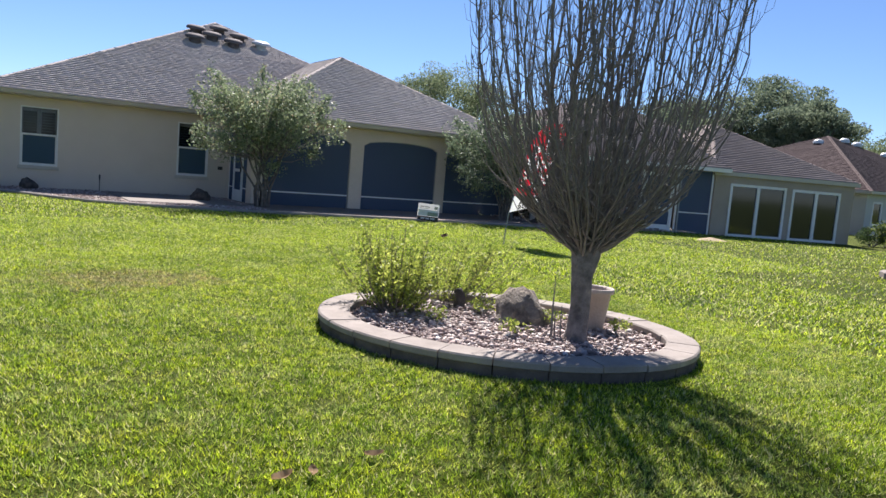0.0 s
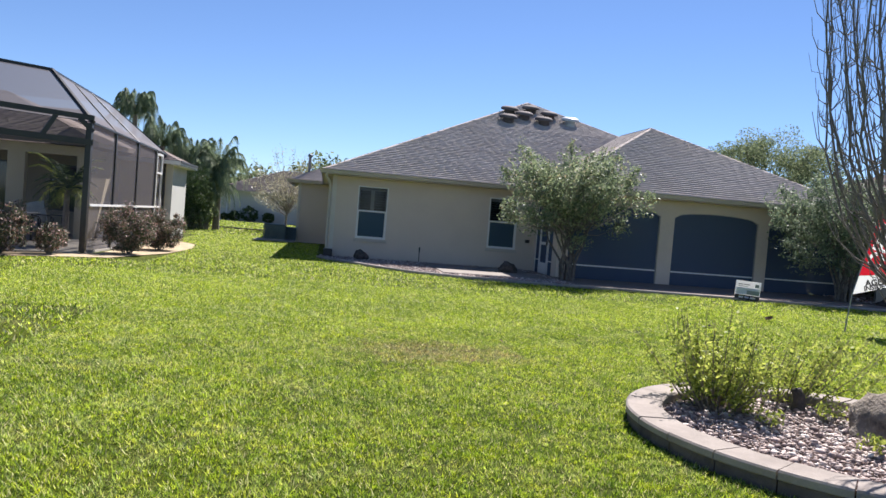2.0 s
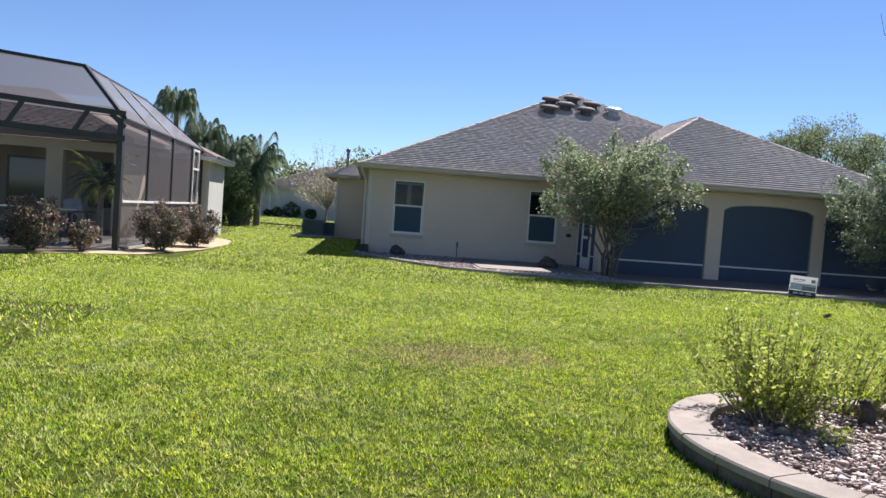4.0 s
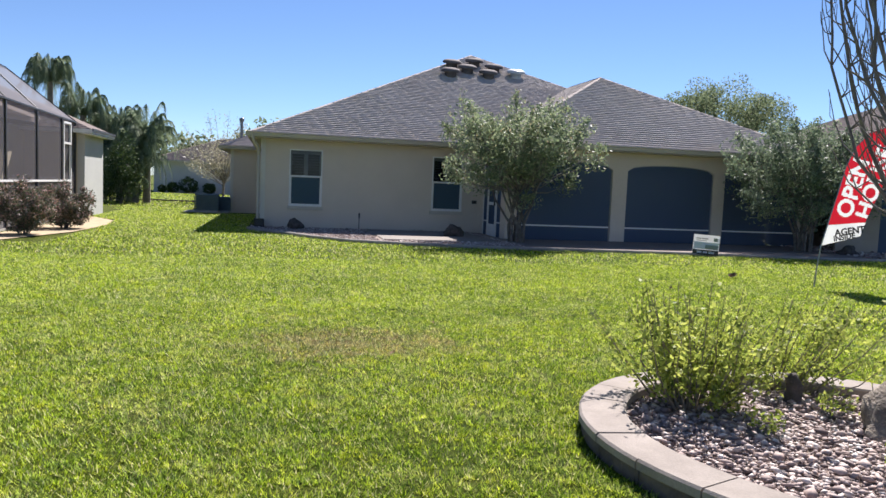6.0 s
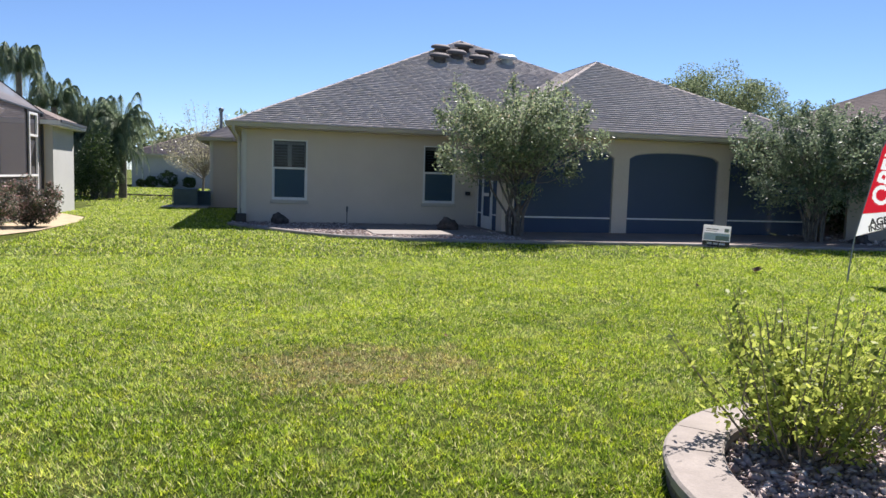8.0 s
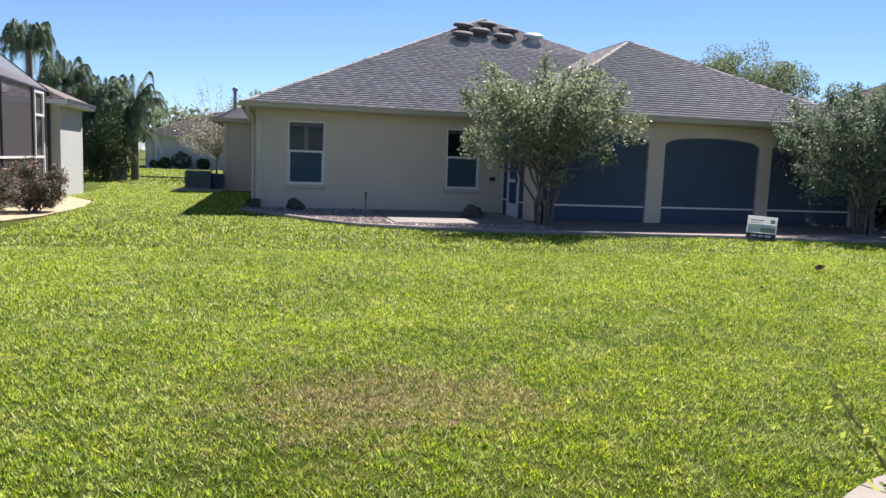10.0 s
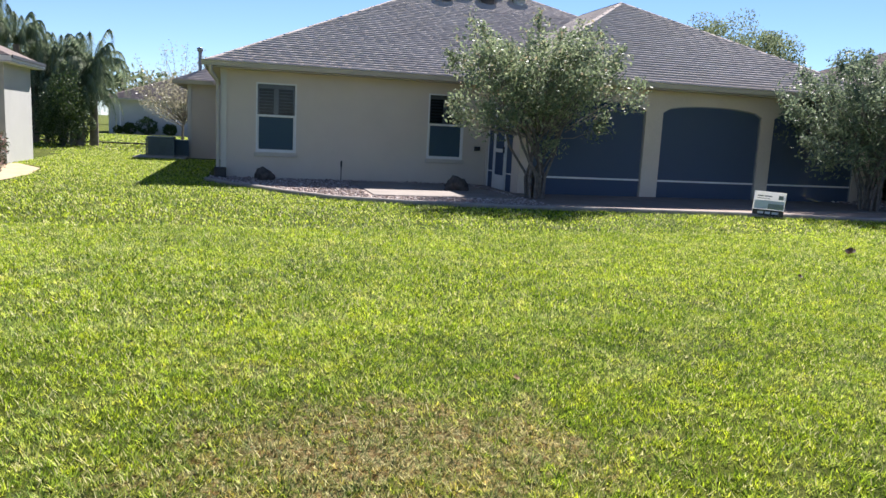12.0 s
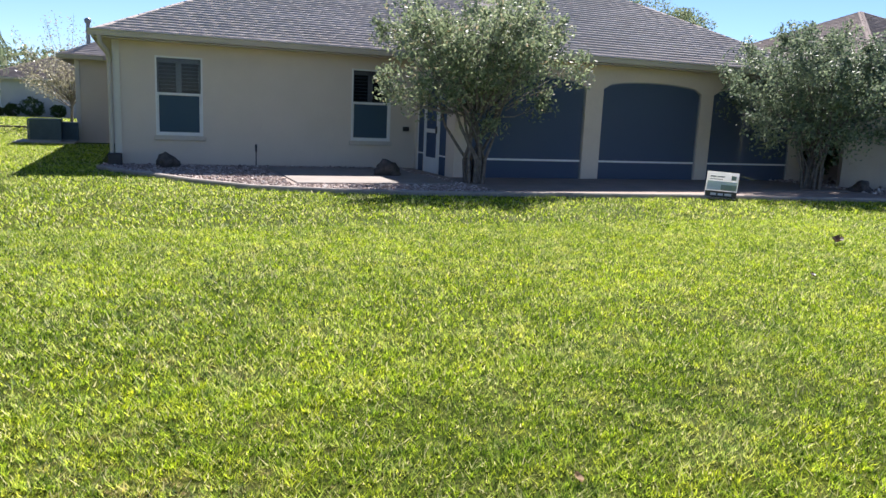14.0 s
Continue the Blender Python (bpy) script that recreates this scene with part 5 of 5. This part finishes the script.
def patio_palm(x, y, seed):
    """A small feathery palm on the deck."""
    rng = np.random.default_rng(seed)
    t = thing("small_palm", pose(x, y, 0.05), "small leafy green palm inside the pool cage", "plant")
    vv, ff = [], []
    tube(vv, ff, [(0, 0, 0), (0, 0, 1.35)], [0.08, 0.06], 8)
    part("trunk", mesh_of("trunk", vv, ff), PALM_BARK, t)
    for k in range(34):
        a, up, l = 2.4 * k, rng.uniform(0.4, 1.6), rng.uniform(0.75, 1.1)
        cs, cf = [], []
        pts = [np.array([math.cos(a) * l * s * 0.75, math.sin(a) * l * s * 0.75, 1.35 + up * l * s - 0.85 * l * s * s]) for s in np.linspace(0, 1, 6)]
        tube(cs, cf, pts, [0.012, 0.01, 0.008, 0.006, 0.004, 0.002], 3)
        sd = np.array([-math.sin(a), math.cos(a), 0])
        lv = []
        for s in np.linspace(0.2, 1, 16):
            i = min(int(s * 5), 4)
            p = pts[i] + (pts[i + 1] - pts[i]) * (s * 5 - i)
            d = (pts[i + 1] - pts[i]) / np.linalg.norm(pts[i + 1] - pts[i])
            for q in (-1, 1):
                lv += [p - d * 0.02, p + d * 0.02, p + (sd * q * 0.7 + d * 0.6 - np.array([0, 0, 0.25])) * 0.3 * (1.15 - 0.6 * s)]
        n0 = len(cs)
        me = bpy.data.meshes.new("frond")
        me.from_pydata(cs + [Vector(p) for p in lv], [], cf + [(n0 + 3 * j, n0 + 3 * j + 1, n0 + 3 * j + 2) for j in range(len(lv) // 3)])
        part("frond", me, LEAF_DARK if k % 3 else LEAF_BUSH, t)


patio_palm(-5.0, -4.2, 60)


def patio_chair(m):
    """A dark metal armchair with a sling seat."""
    c = thing("patio_chair", m, "dark metal patio armchair with a sling back inside the pool cage", "chair", "patio chairs")
    part("seat", boxes((-0.25, 0.25, -0.25, 0.25, 0.41, 0.43)), GREY_METAL, c)
    bm = bmesh.new()
    beam(bm, (0, 0.25, 0.44), (0, 0.38, 0.98), 0.48, 0.02)
    part("backrest", bm, GREY_METAL, c)
    for x in (-0.28, 0.28):
        vv, ff = [], []
        tube(vv, ff, [(x, 0.3, 0.60), (x, 0.1, 0.66), (x, -0.2, 0.66), (x, -0.3, 0.58), (x, -0.24, 0.35)], [0.016] * 5, 6)
        part("armrest", mesh_of("armrest", vv, ff, True), BLACK, c)
        for y in (-0.25, 0.25):
            part("leg", beam(bmesh.new(), (x, y, 0), (x * 0.95, y * 0.9, 0.62), 0.03), BLACK, c)
    return c


table = thing("patio_table", pose(-6.9, -3.3, 0.05), "dark metal patio table with a thin top inside the pool cage", "table")
part("tabletop", rounded(boxes((-0.85, 0.85, -0.5, 0.5, 0.69, 0.72)), 0.008), GREY_METAL, table)
for x in (-0.7, 0.7):
    for y in (-0.38, 0.38):
        part("leg", beam(bmesh.new(), (x, y, 0), (x, y, 0.69), 0.045), BLACK, table)
seat_one = patio_chair(pose(-6.0, -4.1, 0.05, 0, 0, 165))
for x, y, turn in ((-7.3, -4.2, 185), (-6.0, -2.4, 80), (-7.4, -2.3, 10)):
    copy_thing(seat_one, pose(x, y, 0.05, 0, 0, turn))


# ---- far planting ----
def palm(x, y, h, seed, label, frond=2.3, count=22):
    rng = np.random.default_rng(seed)
    t = thing("palm_tree", pose(x, y, 0), label, "palm tree", "queen palms")
    vv, ff = [], []
    tube(vv, ff, [(0, 0, 0), (0.03, 0, h * 0.5), (0, 0, h)], [0.19, 0.14, 0.12], 10)
    part("trunk", mesh_of("trunk", vv, ff, True), PALM_BARK, t)
    lv, cs, cf = [], [], []
    for k in range(count):
        a = 2.4 * k + rng.uniform(-0.2, 0.2)
        rise = rng.uniform(0.0, 1.0) ** 0.8
        l = frond * rng.uniform(0.85, 1.1)
        pts = []
        for s in np.linspace(0, 1, 9):
            out = l * (0.88 - 0.42 * rise) * math.sin(s * 1.6)
            pts.append(np.array([math.cos(a) * out, math.sin(a) * out, h + l * (0.15 + 0.75 * rise) * math.sin(s * 2.2) - l * 0.7 * s ** 2.2 * (1.3 - 0.8 * rise)]))
        cs, cf, lv = [], [], []
        tube(cs, cf, pts, [0.022 - 0.0022 * i for i in range(9)], 4)
        sd = np.array([-math.sin(a), math.cos(a), 0])
        for s in np.linspace(0.1, 1, 46):
            i = min(int(s * 8), 7)
            p = pts[i] + (pts[i + 1] - pts[i]) * (s * 8 - i)
            d = pts[i + 1] - pts[i]
            d = d / np.linalg.norm(d)
            for q in (-1, 1):
                ln = 0.6 * (1 - 0.45 * s) * rng.uniform(0.8, 1.2)
                tip = p + sd * q * ln * 0.4 + d * ln * 0.4 + np.array([0, 0, -ln * rng.uniform(0.5, 1.0)])
                w = d * 0.018
                lv += [p - w, p + w, tip, tip]
        lv = [Vector(v) for v in lv]
        k4 = [tuple(len(cs) + 4 * j + o for o in range(3)) for j in range(len(lv) // 4)]
        me = bpy.data.meshes.new("frond")
        me.from_pydata(cs + lv, [], cf + k4)
        part("frond", me, LEAF_PALM, t)


def big_tree(x, y, h, r, seed, label, n=9000, leaf=None, size=0.22, trunk=0.25, spread=0.2):
    rng = np.random.default_rng(seed)
    t = thing("tree", pose(x, y, 0), label, "tree")
    cz = h - r * 0.62
    pts, cc = crown_points(rng, n, (0, 0, cz), (r, r, r * 0.65), 70 if n < 2000 else 160, spread, 0.45)
    v, f = leaves(rng, pts, size)
    vv, ff = [], []
    tube(vv, ff, [(0, 0, 0), (0.1, 0, cz * 0.4), (0, 0, cz * 0.8)], [trunk, trunk * 0.8, trunk * 0.5], 8)
    for c in cc[:40]:
        s = np.array([0, 0, cz * 0.55])
        tube(vv, ff, [s, (s + c) / 2 + rng.normal(0, 0.2, 3), c], [trunk * 0.35, trunk * 0.2, 0.02], 5)
    part("trunk", mesh_of("trunk", vv, ff, True), BARK, t)
    part("crown", mesh_of("crown", v, f), leaf or LEAF_FAR, t)


shrub("tree", pose(-6.4, 18.0, 0), (1.6, 1.3, 2.0), 20000, 78, LEAF_PALM, 0.13, "dense weeping green tree behind the palms", "tree", clumps=110, spread=0.16, cz=2.1)
shrub("tree", pose(-8.9, 18.5, 0), (1.2, 1.2, 2.1), 12000, 79, LEAF_PALM, 0.13, "dense green tree behind the tall palm", "tree", clumps=110, spread=0.16, cz=2.6)
palm(-8.7, 16.5, 5.45, 71, "tall queen palm with drooping fronds behind the pool cage house", 1.75, 50)
palm(-7.3, 16.5, 4.0, 72, "queen palm with hanging fronds", 1.9, 44)
palm(-5.8, 17.3, 3.3, 76, "queen palm with hanging fronds", 1.9, 44)
palm(-7.0, 17.6, 2.6, 77, "queen palm with hanging fronds", 2.2, 36)
palm(-5.3, 16.8, 2.3, 70, "queen palm with hanging fronds", 1.9, 36)
palm(-4.9, 16.1, 2.2, 69, "queen palm with hanging fronds", 2.0, 40)
palm(-4.45, 16.5, 3.3, 73, "shorter queen palm with long arching fronds", 1.9, 34)
big_tree(-6.8, 18.8, 3.9, 1.6, 74, "dense dark green tree under the palms", 9000, LEAF_DARK, 0.14, 0.12)
shrub("tree", pose(-5.2, 15.9, 0), (1.0, 0.7, 1.5), 14000, 68, LEAF_PALM, 0.12, "hanging green foliage in front of the palm trunks", "tree", clumps=90, spread=0.16, cz=1.75)
shrub("hedge", pose(-5.15, 14.0, 0), (0.8, 0.8, 1.45), 6000, 75, LEAF_DARK, 0.09, "tall dark rounded hedge shrub beside the neighbouring house", clumps=50)


def thin_tree(x, y, h, seed):
    """A nearly bare tree with a few tan leaves."""
    rng = np.random.default_rng(seed)
    t = thing("tree", pose(x, y, 0), "thin tree with sparse tan leaves beside the house wing", "tree")
    vv, ff, tips = [], [], []
    tube(vv, ff, [(0, 0, 0), (0.05, 0, 1.2)], [0.07, 0.05], 7)
    for k in range(60):
        a, el = rng.uniform(0, 6.28), rng.uniform(0.35, 1.45)
        l = h * rng.uniform(0.35, 0.72)
        s = np.array([0.04, 0, rng.uniform(0.9, 1.6)])
        e = s + l * np.array([math.cos(a) * math.cos(el), math.sin(a) * math.cos(el), math.sin(el)])
        tube(vv, ff, [s, (s + e) / 2 + rng.normal(0, 0.08, 3), e], [0.018, 0.01, 0.003], 4)
        tips += [s + (e - s) * q + rng.normal(0, 0.13, 3) for q in rng.uniform(0.3, 1.0, 80)]
    part("trunk", mesh_of("trunk", vv, ff), TWIG, t)
    v, f = leaves(rng, np.array(tips), 0.095)
    part("crown", mesh_of("crown", v, f), LEAF_TAN, t)


thin_tree(-1.1, 19.0, 5.2, 80)


def plain_house(m, name, label, width, depth, wall, shingle, rise, openings=(), seed=1, eave=2.6, o=0.45, peak=None):
    """A hip-roofed house in its own axes: x along its front, y back."""
    rng = random.Random(seed)
    h = thing(name, m, label, "house")
    part("wall", wall_mesh(0, width, 0, 0.2, 0, eave - 0.1, [(a, b, lo, hi, 0) for a, b, lo, hi in openings]), wall, h)
    for dims in ((0, 0.2, 0.2, depth, 0, eave - 0.1), (width - 0.2, width, 0.2, depth, 0, eave - 0.1), (0.2, width - 0.2, depth - 0.2, depth, 0, eave - 0.1)):
        part("wall", boxes(dims), wall, h)
    for a, b, lo, hi in openings:
        mids = ()
        w = part("window", frame_bars(a, b, lo, hi, 0.09, -0.02, 0.08, mids), WHITE, h)
        if b - a > 1.5:
            part("mullion", boxes(((a + b) / 2 - 0.06, (a + b) / 2 + 0.06, -0.018, 0.078, lo + 0.09, hi - 0.09)), WHITE, w)
        part("pane", boxes((a + 0.05, b - 0.05, 0.03, 0.04, lo + 0.05, hi - 0.05)), GLASS, w)
    half = min(width, depth) / 2 + o
    e, t = eave, eave + rise
    cx0, cx1, cy = -o + half, width + o - half, depth / 2
    A, B, C, D = (-o, -o, e), (width + o, -o, e), (width + o, depth + o, e), (-o, depth + o, e)
    if width >= depth:
        R0, R1 = (cx0, cy, t), (cx1, cy, t)
        planes = [(A, B, R0, R1), (C, D, R1, R0), (D, A, R0, R0), (B, C, R1, R1)]
    else:
        R0, R1 = (width / 2, -o + half, t), (width / 2, depth + o - half, t)
        if peak:
            R0 = (*peak, t)
        planes = [(A, B, R0, R0), (C, D, R1, R1), (D, A, R1, R0), (B, C, R0, R1)]
    roof(rng, h, planes, shingle, "", 0.2, 0.6)
    ridge_cap(h, (A, R0), shingle, 0.2)
    ridge_cap(h, (B, planes[0][3]), shingle, 0.2)
    part("fascia", boxes((-o, width + o, -o - 0.01, -o + 0.01, e - 0.14, e), (-o - 0.01, -o + 0.01, -o, depth + o, e - 0.14, e), (width + o - 0.01, width + o + 0.01, -o, depth + o, e - 0.14, e)), CREAM, h)
    part("soffit", boxes((-o, width + o, -o, 0, e - 0.12, e - 0.1), (-o, 0, 0, depth, e - 0.12, e - 0.1), (width, width + o, 0, depth, e - 0.12, e - 0.1)), CREAM, h)
    return h


far = plain_house(pose(-8.0, 42, 0), "far_house", "pale house with pinkish-brown hip roof across the lawn", 15, 10, WHITE_STUCCO, SHINGLE2, 2.2, (), 3, 2.6)
part("downspout", boxes((0.75, 0.85, -0.08, -0.002, 0, 2.4)), WHITE, far)
for i, (x, r) in enumerate(((-5.2, 0.75), (-6.4, 0.5), (-3.6, 0.5), (-7.2, 0.35))):
    shrub("shrub", pose(x, 40.8, 0), (r, r, r * 0.85), 3500, 90 + i, LEAF_DARK, 0.10, "clipped round dark shrub before the far pale house", clumps=110, hollow=0.7, spread=0.12, group="clipped shrubs")
tagged(part("road", boxes((-60, -1.0, 20.2, 22.6, -0.02, 0.012)), CONCRETE), "narrow pale path across the far lawn", "road", kind="structure")
# dark raised strip on the near side of the path
tagged(part("path_strip", boxes((-60, -1.0, 19.95, 20.2, -0.02, 0.09)), DARK_ROCK), "low dark strip along the far path", "edging", kind="structure")

# the house beyond the porch, with sliding windows and a screened corner
L = pose(18.8, -4.9, 0, 0, 0, math.degrees(math.atan2(-3.7, 9.9)))
side_house = plain_house(L @ pose(4.35, 0, 0), "side_house", "tan stucco house with taupe roof and wide white-framed windows", 5.65, 9, STUCCO2, SHINGLE2, 2.12, ((0.62, 2.86, 0.0, 1.86), (3.1, 5.1, 0.0, 1.84)), 5, 2.25, 0.12, (2.7, 5.1))
porch = thing("screened_porch", L @ pose(0, 0.0, 0), "screened porch with white-framed door joined to the tan house", "porch")
for x in (0.9, 1.62, 2.95, 3.05, 4.25):
    part("post", boxes((x - 0.025, x + 0.025, -0.03, 0.03, 0, 2.2)), WHITE if x != 3.05 else GREY_METAL, porch)
for a, b in ((0.9, 1.6), (3.08, 4.22)):
    part("rail", boxes((a, b, -0.02, 0.02, 0.70, 0.74)), WHITE, porch)
pd = part("door", frame_bars(1.67, 2.82, 0.02, 2.02, 0.12, -0.03, 0.02, (0.78,)), WHITE, porch, "white screen door")
part("kick_panel", boxes((1.79, 2.70, -0.02, 0.01, 0.14, 0.24)), WHITE, pd)
part("screen", boxes((-1.2, 1.65, 0.0, 0.004, 0, 2.2), (1.79, 2.7, 0.0, 0.004, 0.24, 1.9), (3.08, 4.3, 0.0, 0.004, 0, 2.2)), SCREEN, porch)
part("wall", boxes((-3.0, 4.3, 2.8, 3.0, 0, 2.3), (-2.3, -1.2, -0.05, 0.1, 0, 2.3)), STUCCO2, porch)
part("floor", boxes((-0.6, 4.3, 0.05, 2.8, -0.02, 0.04)), CONCRETE, porch)
roof(random.Random(8), porch, [((-2.7, -0.4, 2.28), (4.7, -0.4, 2.34), (0.2, 3.4, 3.9), (4.0, 3.4, 3.9)), ((-2.7, 7, 2.28), (-2.7, -0.4, 2.28), (0.2, 3.4, 3.9), (0.2, 3.4, 3.9))], SHINGLE2, "", 0.2, 0.6)
part("fascia", boxes((-2.7, 4.7, -0.43, -0.4, 2.2, 2.33)), WHITE, porch)
main_block = plain_house(pose(20.25, -2.15, 0), "side_house", "taller main body of the tan house with a taupe hip roof", 15.5, 15.5, STUCCO2, SHINGLE2, 3.7, (), 15, 2.3)
far2 = plain_house(pose(38.45, -3.35, 0, 0, 0, -2.2), "red_roof_house", "white house with red-brown shingle hip roof beyond the tan house", 14.5, 14.5, WHITE_STUCCO, SHINGLE3, 3.43, ((0.55, 1.4, 0.55, 1.75),), 7, 2.26)
for i, (x, y) in enumerate(((29.6, -9.1), (30.8, -9.9), (28.9, -8.9))):
    shrub("shrub", pose(x, y, 0), (0.7, 0.6, 0.45), 1600, 110 + i, (LEAF_BUSH, LEAF_DARK, LEAF_DARK)[i], 0.09, ("yellow-green", "dark green", "dark green")[i] + " low shrub beside the tan house", clumps=24)
for i, (x, y, h, r) in enumerate(((50, 18, 9.2, 4.4), (52, 11.8, 10.4, 4.6), (50, 7.2, 8.4, 3.4), (45, 15.5, 7.2, 3.6))):
    big_tree(x, y, h, r, 120 + i, "broad dense green tree rising behind the roofs", 34000, LEAF_SHADE, 0.2, 0.3, 0.13)
for i, (x, y, h, r) in enumerate(((60, 6, 7.2, 3.6), (63, -1, 6.8, 4.0))):
    big_tree(x, y, h, r, 126 + i, "pale green tree beyond the red-brown roof", 16000, LEAF_FAR, 0.2, 0.25, 0.15)
big_tree(30.6, 24, 9.1, 4.7, 124, "broad feathery green tree rising behind the porch roof", 34000, LEAF_FAR, 0.17, 0.25, 0.13)
for i in range(26):
    big_tree(-90 + i * 8 + (i * 37 % 5), 95 + (i * 53 % 17), 7.5 + (i * 29 % 5) * 0.7, 4.5, 150 + i, "distant tree at the neighbourhood's edge", 900, LEAF_FAR, 0.9)

# low plants in the round bed
for i, (x, y) in enumerate(((4.75, -18.75), (5.35, -18.5), (5.75, -18.95), (4.3, -18.2), (5.0, -17.9))):
    shrub("weed", pose(x, y, 0.06), (0.13, 0.10, 0.05), 130, 140 + i, LEAF_BUSH, 0.035, "small yellow-green weed among the gravel", "weed", stems=3, clumps=8)

# small things on the lawn and in the bed
def fallen_leaf(x, y, turn, size, material, label):
    """A curled dry leaf."""
    bm = bmesh.new()
    rows = []
    for i in range(7):
        u = i / 6
        w = 0.5 * math.sin(math.pi * min(0.98, u * 0.92 + 0.06)) ** 0.8
        rows.append([bm.verts.new((size * (u - 0.5), size * w * c * 0.55, size * (0.10 + 0.22 * (u - 0.5) ** 2 * 2 + 0.16 * abs(c)))) for c in (-1, 0, 1)])
    for a, b in zip(rows, rows[1:]):
        for k in range(2):
            bm.faces.new((a[k], b[k], b[k + 1], a[k + 1]))
    ob = part("fallen_leaf", bm, material)
    ob.matrix_world = pose(x, y, 0.02, 8, -6, turn)
    return tagged(ob, label, "leaf", "fallen leaves")


DRY = make_leaf("dry_leaf", ((0.0, (0.30, 0.19, 0.10)), (1.0, (0.42, 0.29, 0.17))), 0.3)
DRY_DARK = make_leaf("dark_dry_leaf", ((0.0, (0.07, 0.045, 0.03)), (1.0, (0.10, 0.06, 0.04))), 0.2)
for x, y, turn, size in ((2.03, -20.69, 10, 0.10), (2.17, -20.68, 70, 0.08), (2.51, -20.6, -20, 0.09), (2.6, -15.9, 40, 0.06), (3.2, -14.6, 80, 0.06)):
    fallen_leaf(x, y, turn, size, DRY, "curled brown dry leaf lying on the lawn")
for x, y, turn, size in ((9.27, -10.45, 30, 0.24), (7.3, -11.9, 60, 0.1)):
    fallen_leaf(x, y, turn, size, DRY_DARK, "dark dry leaf lying on the lawn")

sprout = thing("sapling", pose(5.02, -18.9, 0.06), "thin leafless upright shoots beside the bare tree's trunk", "shoot")
for i, (x, y, hgt) in enumerate(((0, 0, 0.52), (0.05, 0.02, 0.24), (0.08, -0.02, 0.28), (0.03, 0.04, 0.34))):
    vv, ff = [], []
    tube(vv, ff, [(x, y, 0), (x - 0.01, y, hgt * 0.5), (x - 0.005, y + 0.01, hgt)], [0.008, 0.006, 0.003], 5)
    part("shoot", mesh_of("shoot", vv, ff), TWIG, sprout)


def dome(parent, x, y, z, r, material):
    """A low round skylight dome."""
    vv, ff = [], []
    for rr, dz in ((r, 0.0), (r, 0.1), (r * 0.8, 0.2), (r * 0.4, 0.27), (0.01, 0.29)):
        vv += [(x + rr * math.cos(k * math.pi / 8), y + rr * math.sin(k * math.pi / 8), z + dz) for k in range(16)]
    for i in range(4):
        ff += [(i * 16 + k, i * 16 + (k + 1) % 16, (i + 1) * 16 + (k + 1) % 16, (i + 1) * 16 + k) for k in range(16)]
    part("skylight_dome", mesh_of("skylight_dome", vv, ff, True), material, parent, "small white domed skylight")


for x, y in ((6.0, 7.0), (7.8, 6.5), (8.5, 6.1), (9.6, 4.9)):
    dome(far2, x, y, 2.22 + (min(x, y) + 0.45) * 0.4455, 0.32, VENT_LIGHT)

ring = thing("planter_border", pose(17.2, -16.6, 0), "second round tan block border with a dark shrub in the lawn", "border")
for i in range(18):
    a0, a1 = 2 * math.pi * (i + 0.02) / 18, 2 * math.pi * (i + 0.98) / 18
    bm = bmesh.new()
    v = [bm.verts.new((r * math.cos(a), r * math.sin(a), z)) for z in (-0.02, 0.13) for r, a in ((1.2, a0), (1.2, a1), (0.95, a1), (0.95, a0))]
    for f in ((3, 2, 1, 0), (4, 5, 6, 7), (0, 1, 5, 4), (1, 2, 6, 5), (2, 3, 7, 6), (3, 0, 4, 7)):
        bm.faces.new([v[k] for k in f])
    part("cap_block", rounded(bm, 0.01), CURB_BLOCK, ring)
stone("rock", pose(16.5, -16.2, 0.08), (0.28, 0.22, 0.2), 13, DARK_ROCK, "dark rock inside the second round border", 0.5)
for x, y, rx, ry in ((20.2, -8.6, 0.7, 0.3), (20.3, -5.6, 0.8, 0.5)):
    bm = bmesh.new()
    c = bm.verts.new((x, y, 0.10))
    rim = [bm.verts.new((x + rx * math.cos(k * 0.3927) * (1 + 0.2 * math.sin(k * 2.3)), y + ry * math.sin(k * 0.3927), -0.005)) for k in range(16)]
    for k in range(16):
        bm.faces.new((c, rim[k], rim[(k + 1) % 16]))
    tagged(part("sand_mound", bm, SAND), "low sandy mound at the lawn's edge", "sand", kind="structure")

for i, (x, y, r) in enumerate(((18.6, -1.6, 0.7), (19.2, 0.2, 0.8), (18.8, 2.0, 0.9), (20.2, -2.6, 0.6))):
    shrub("shrub", pose(x, y, 0), (r, r, 0.75), 2600, 170 + i, LEAF_DARK, 0.1, "dark green shrub behind the porch's side opening", clumps=30)
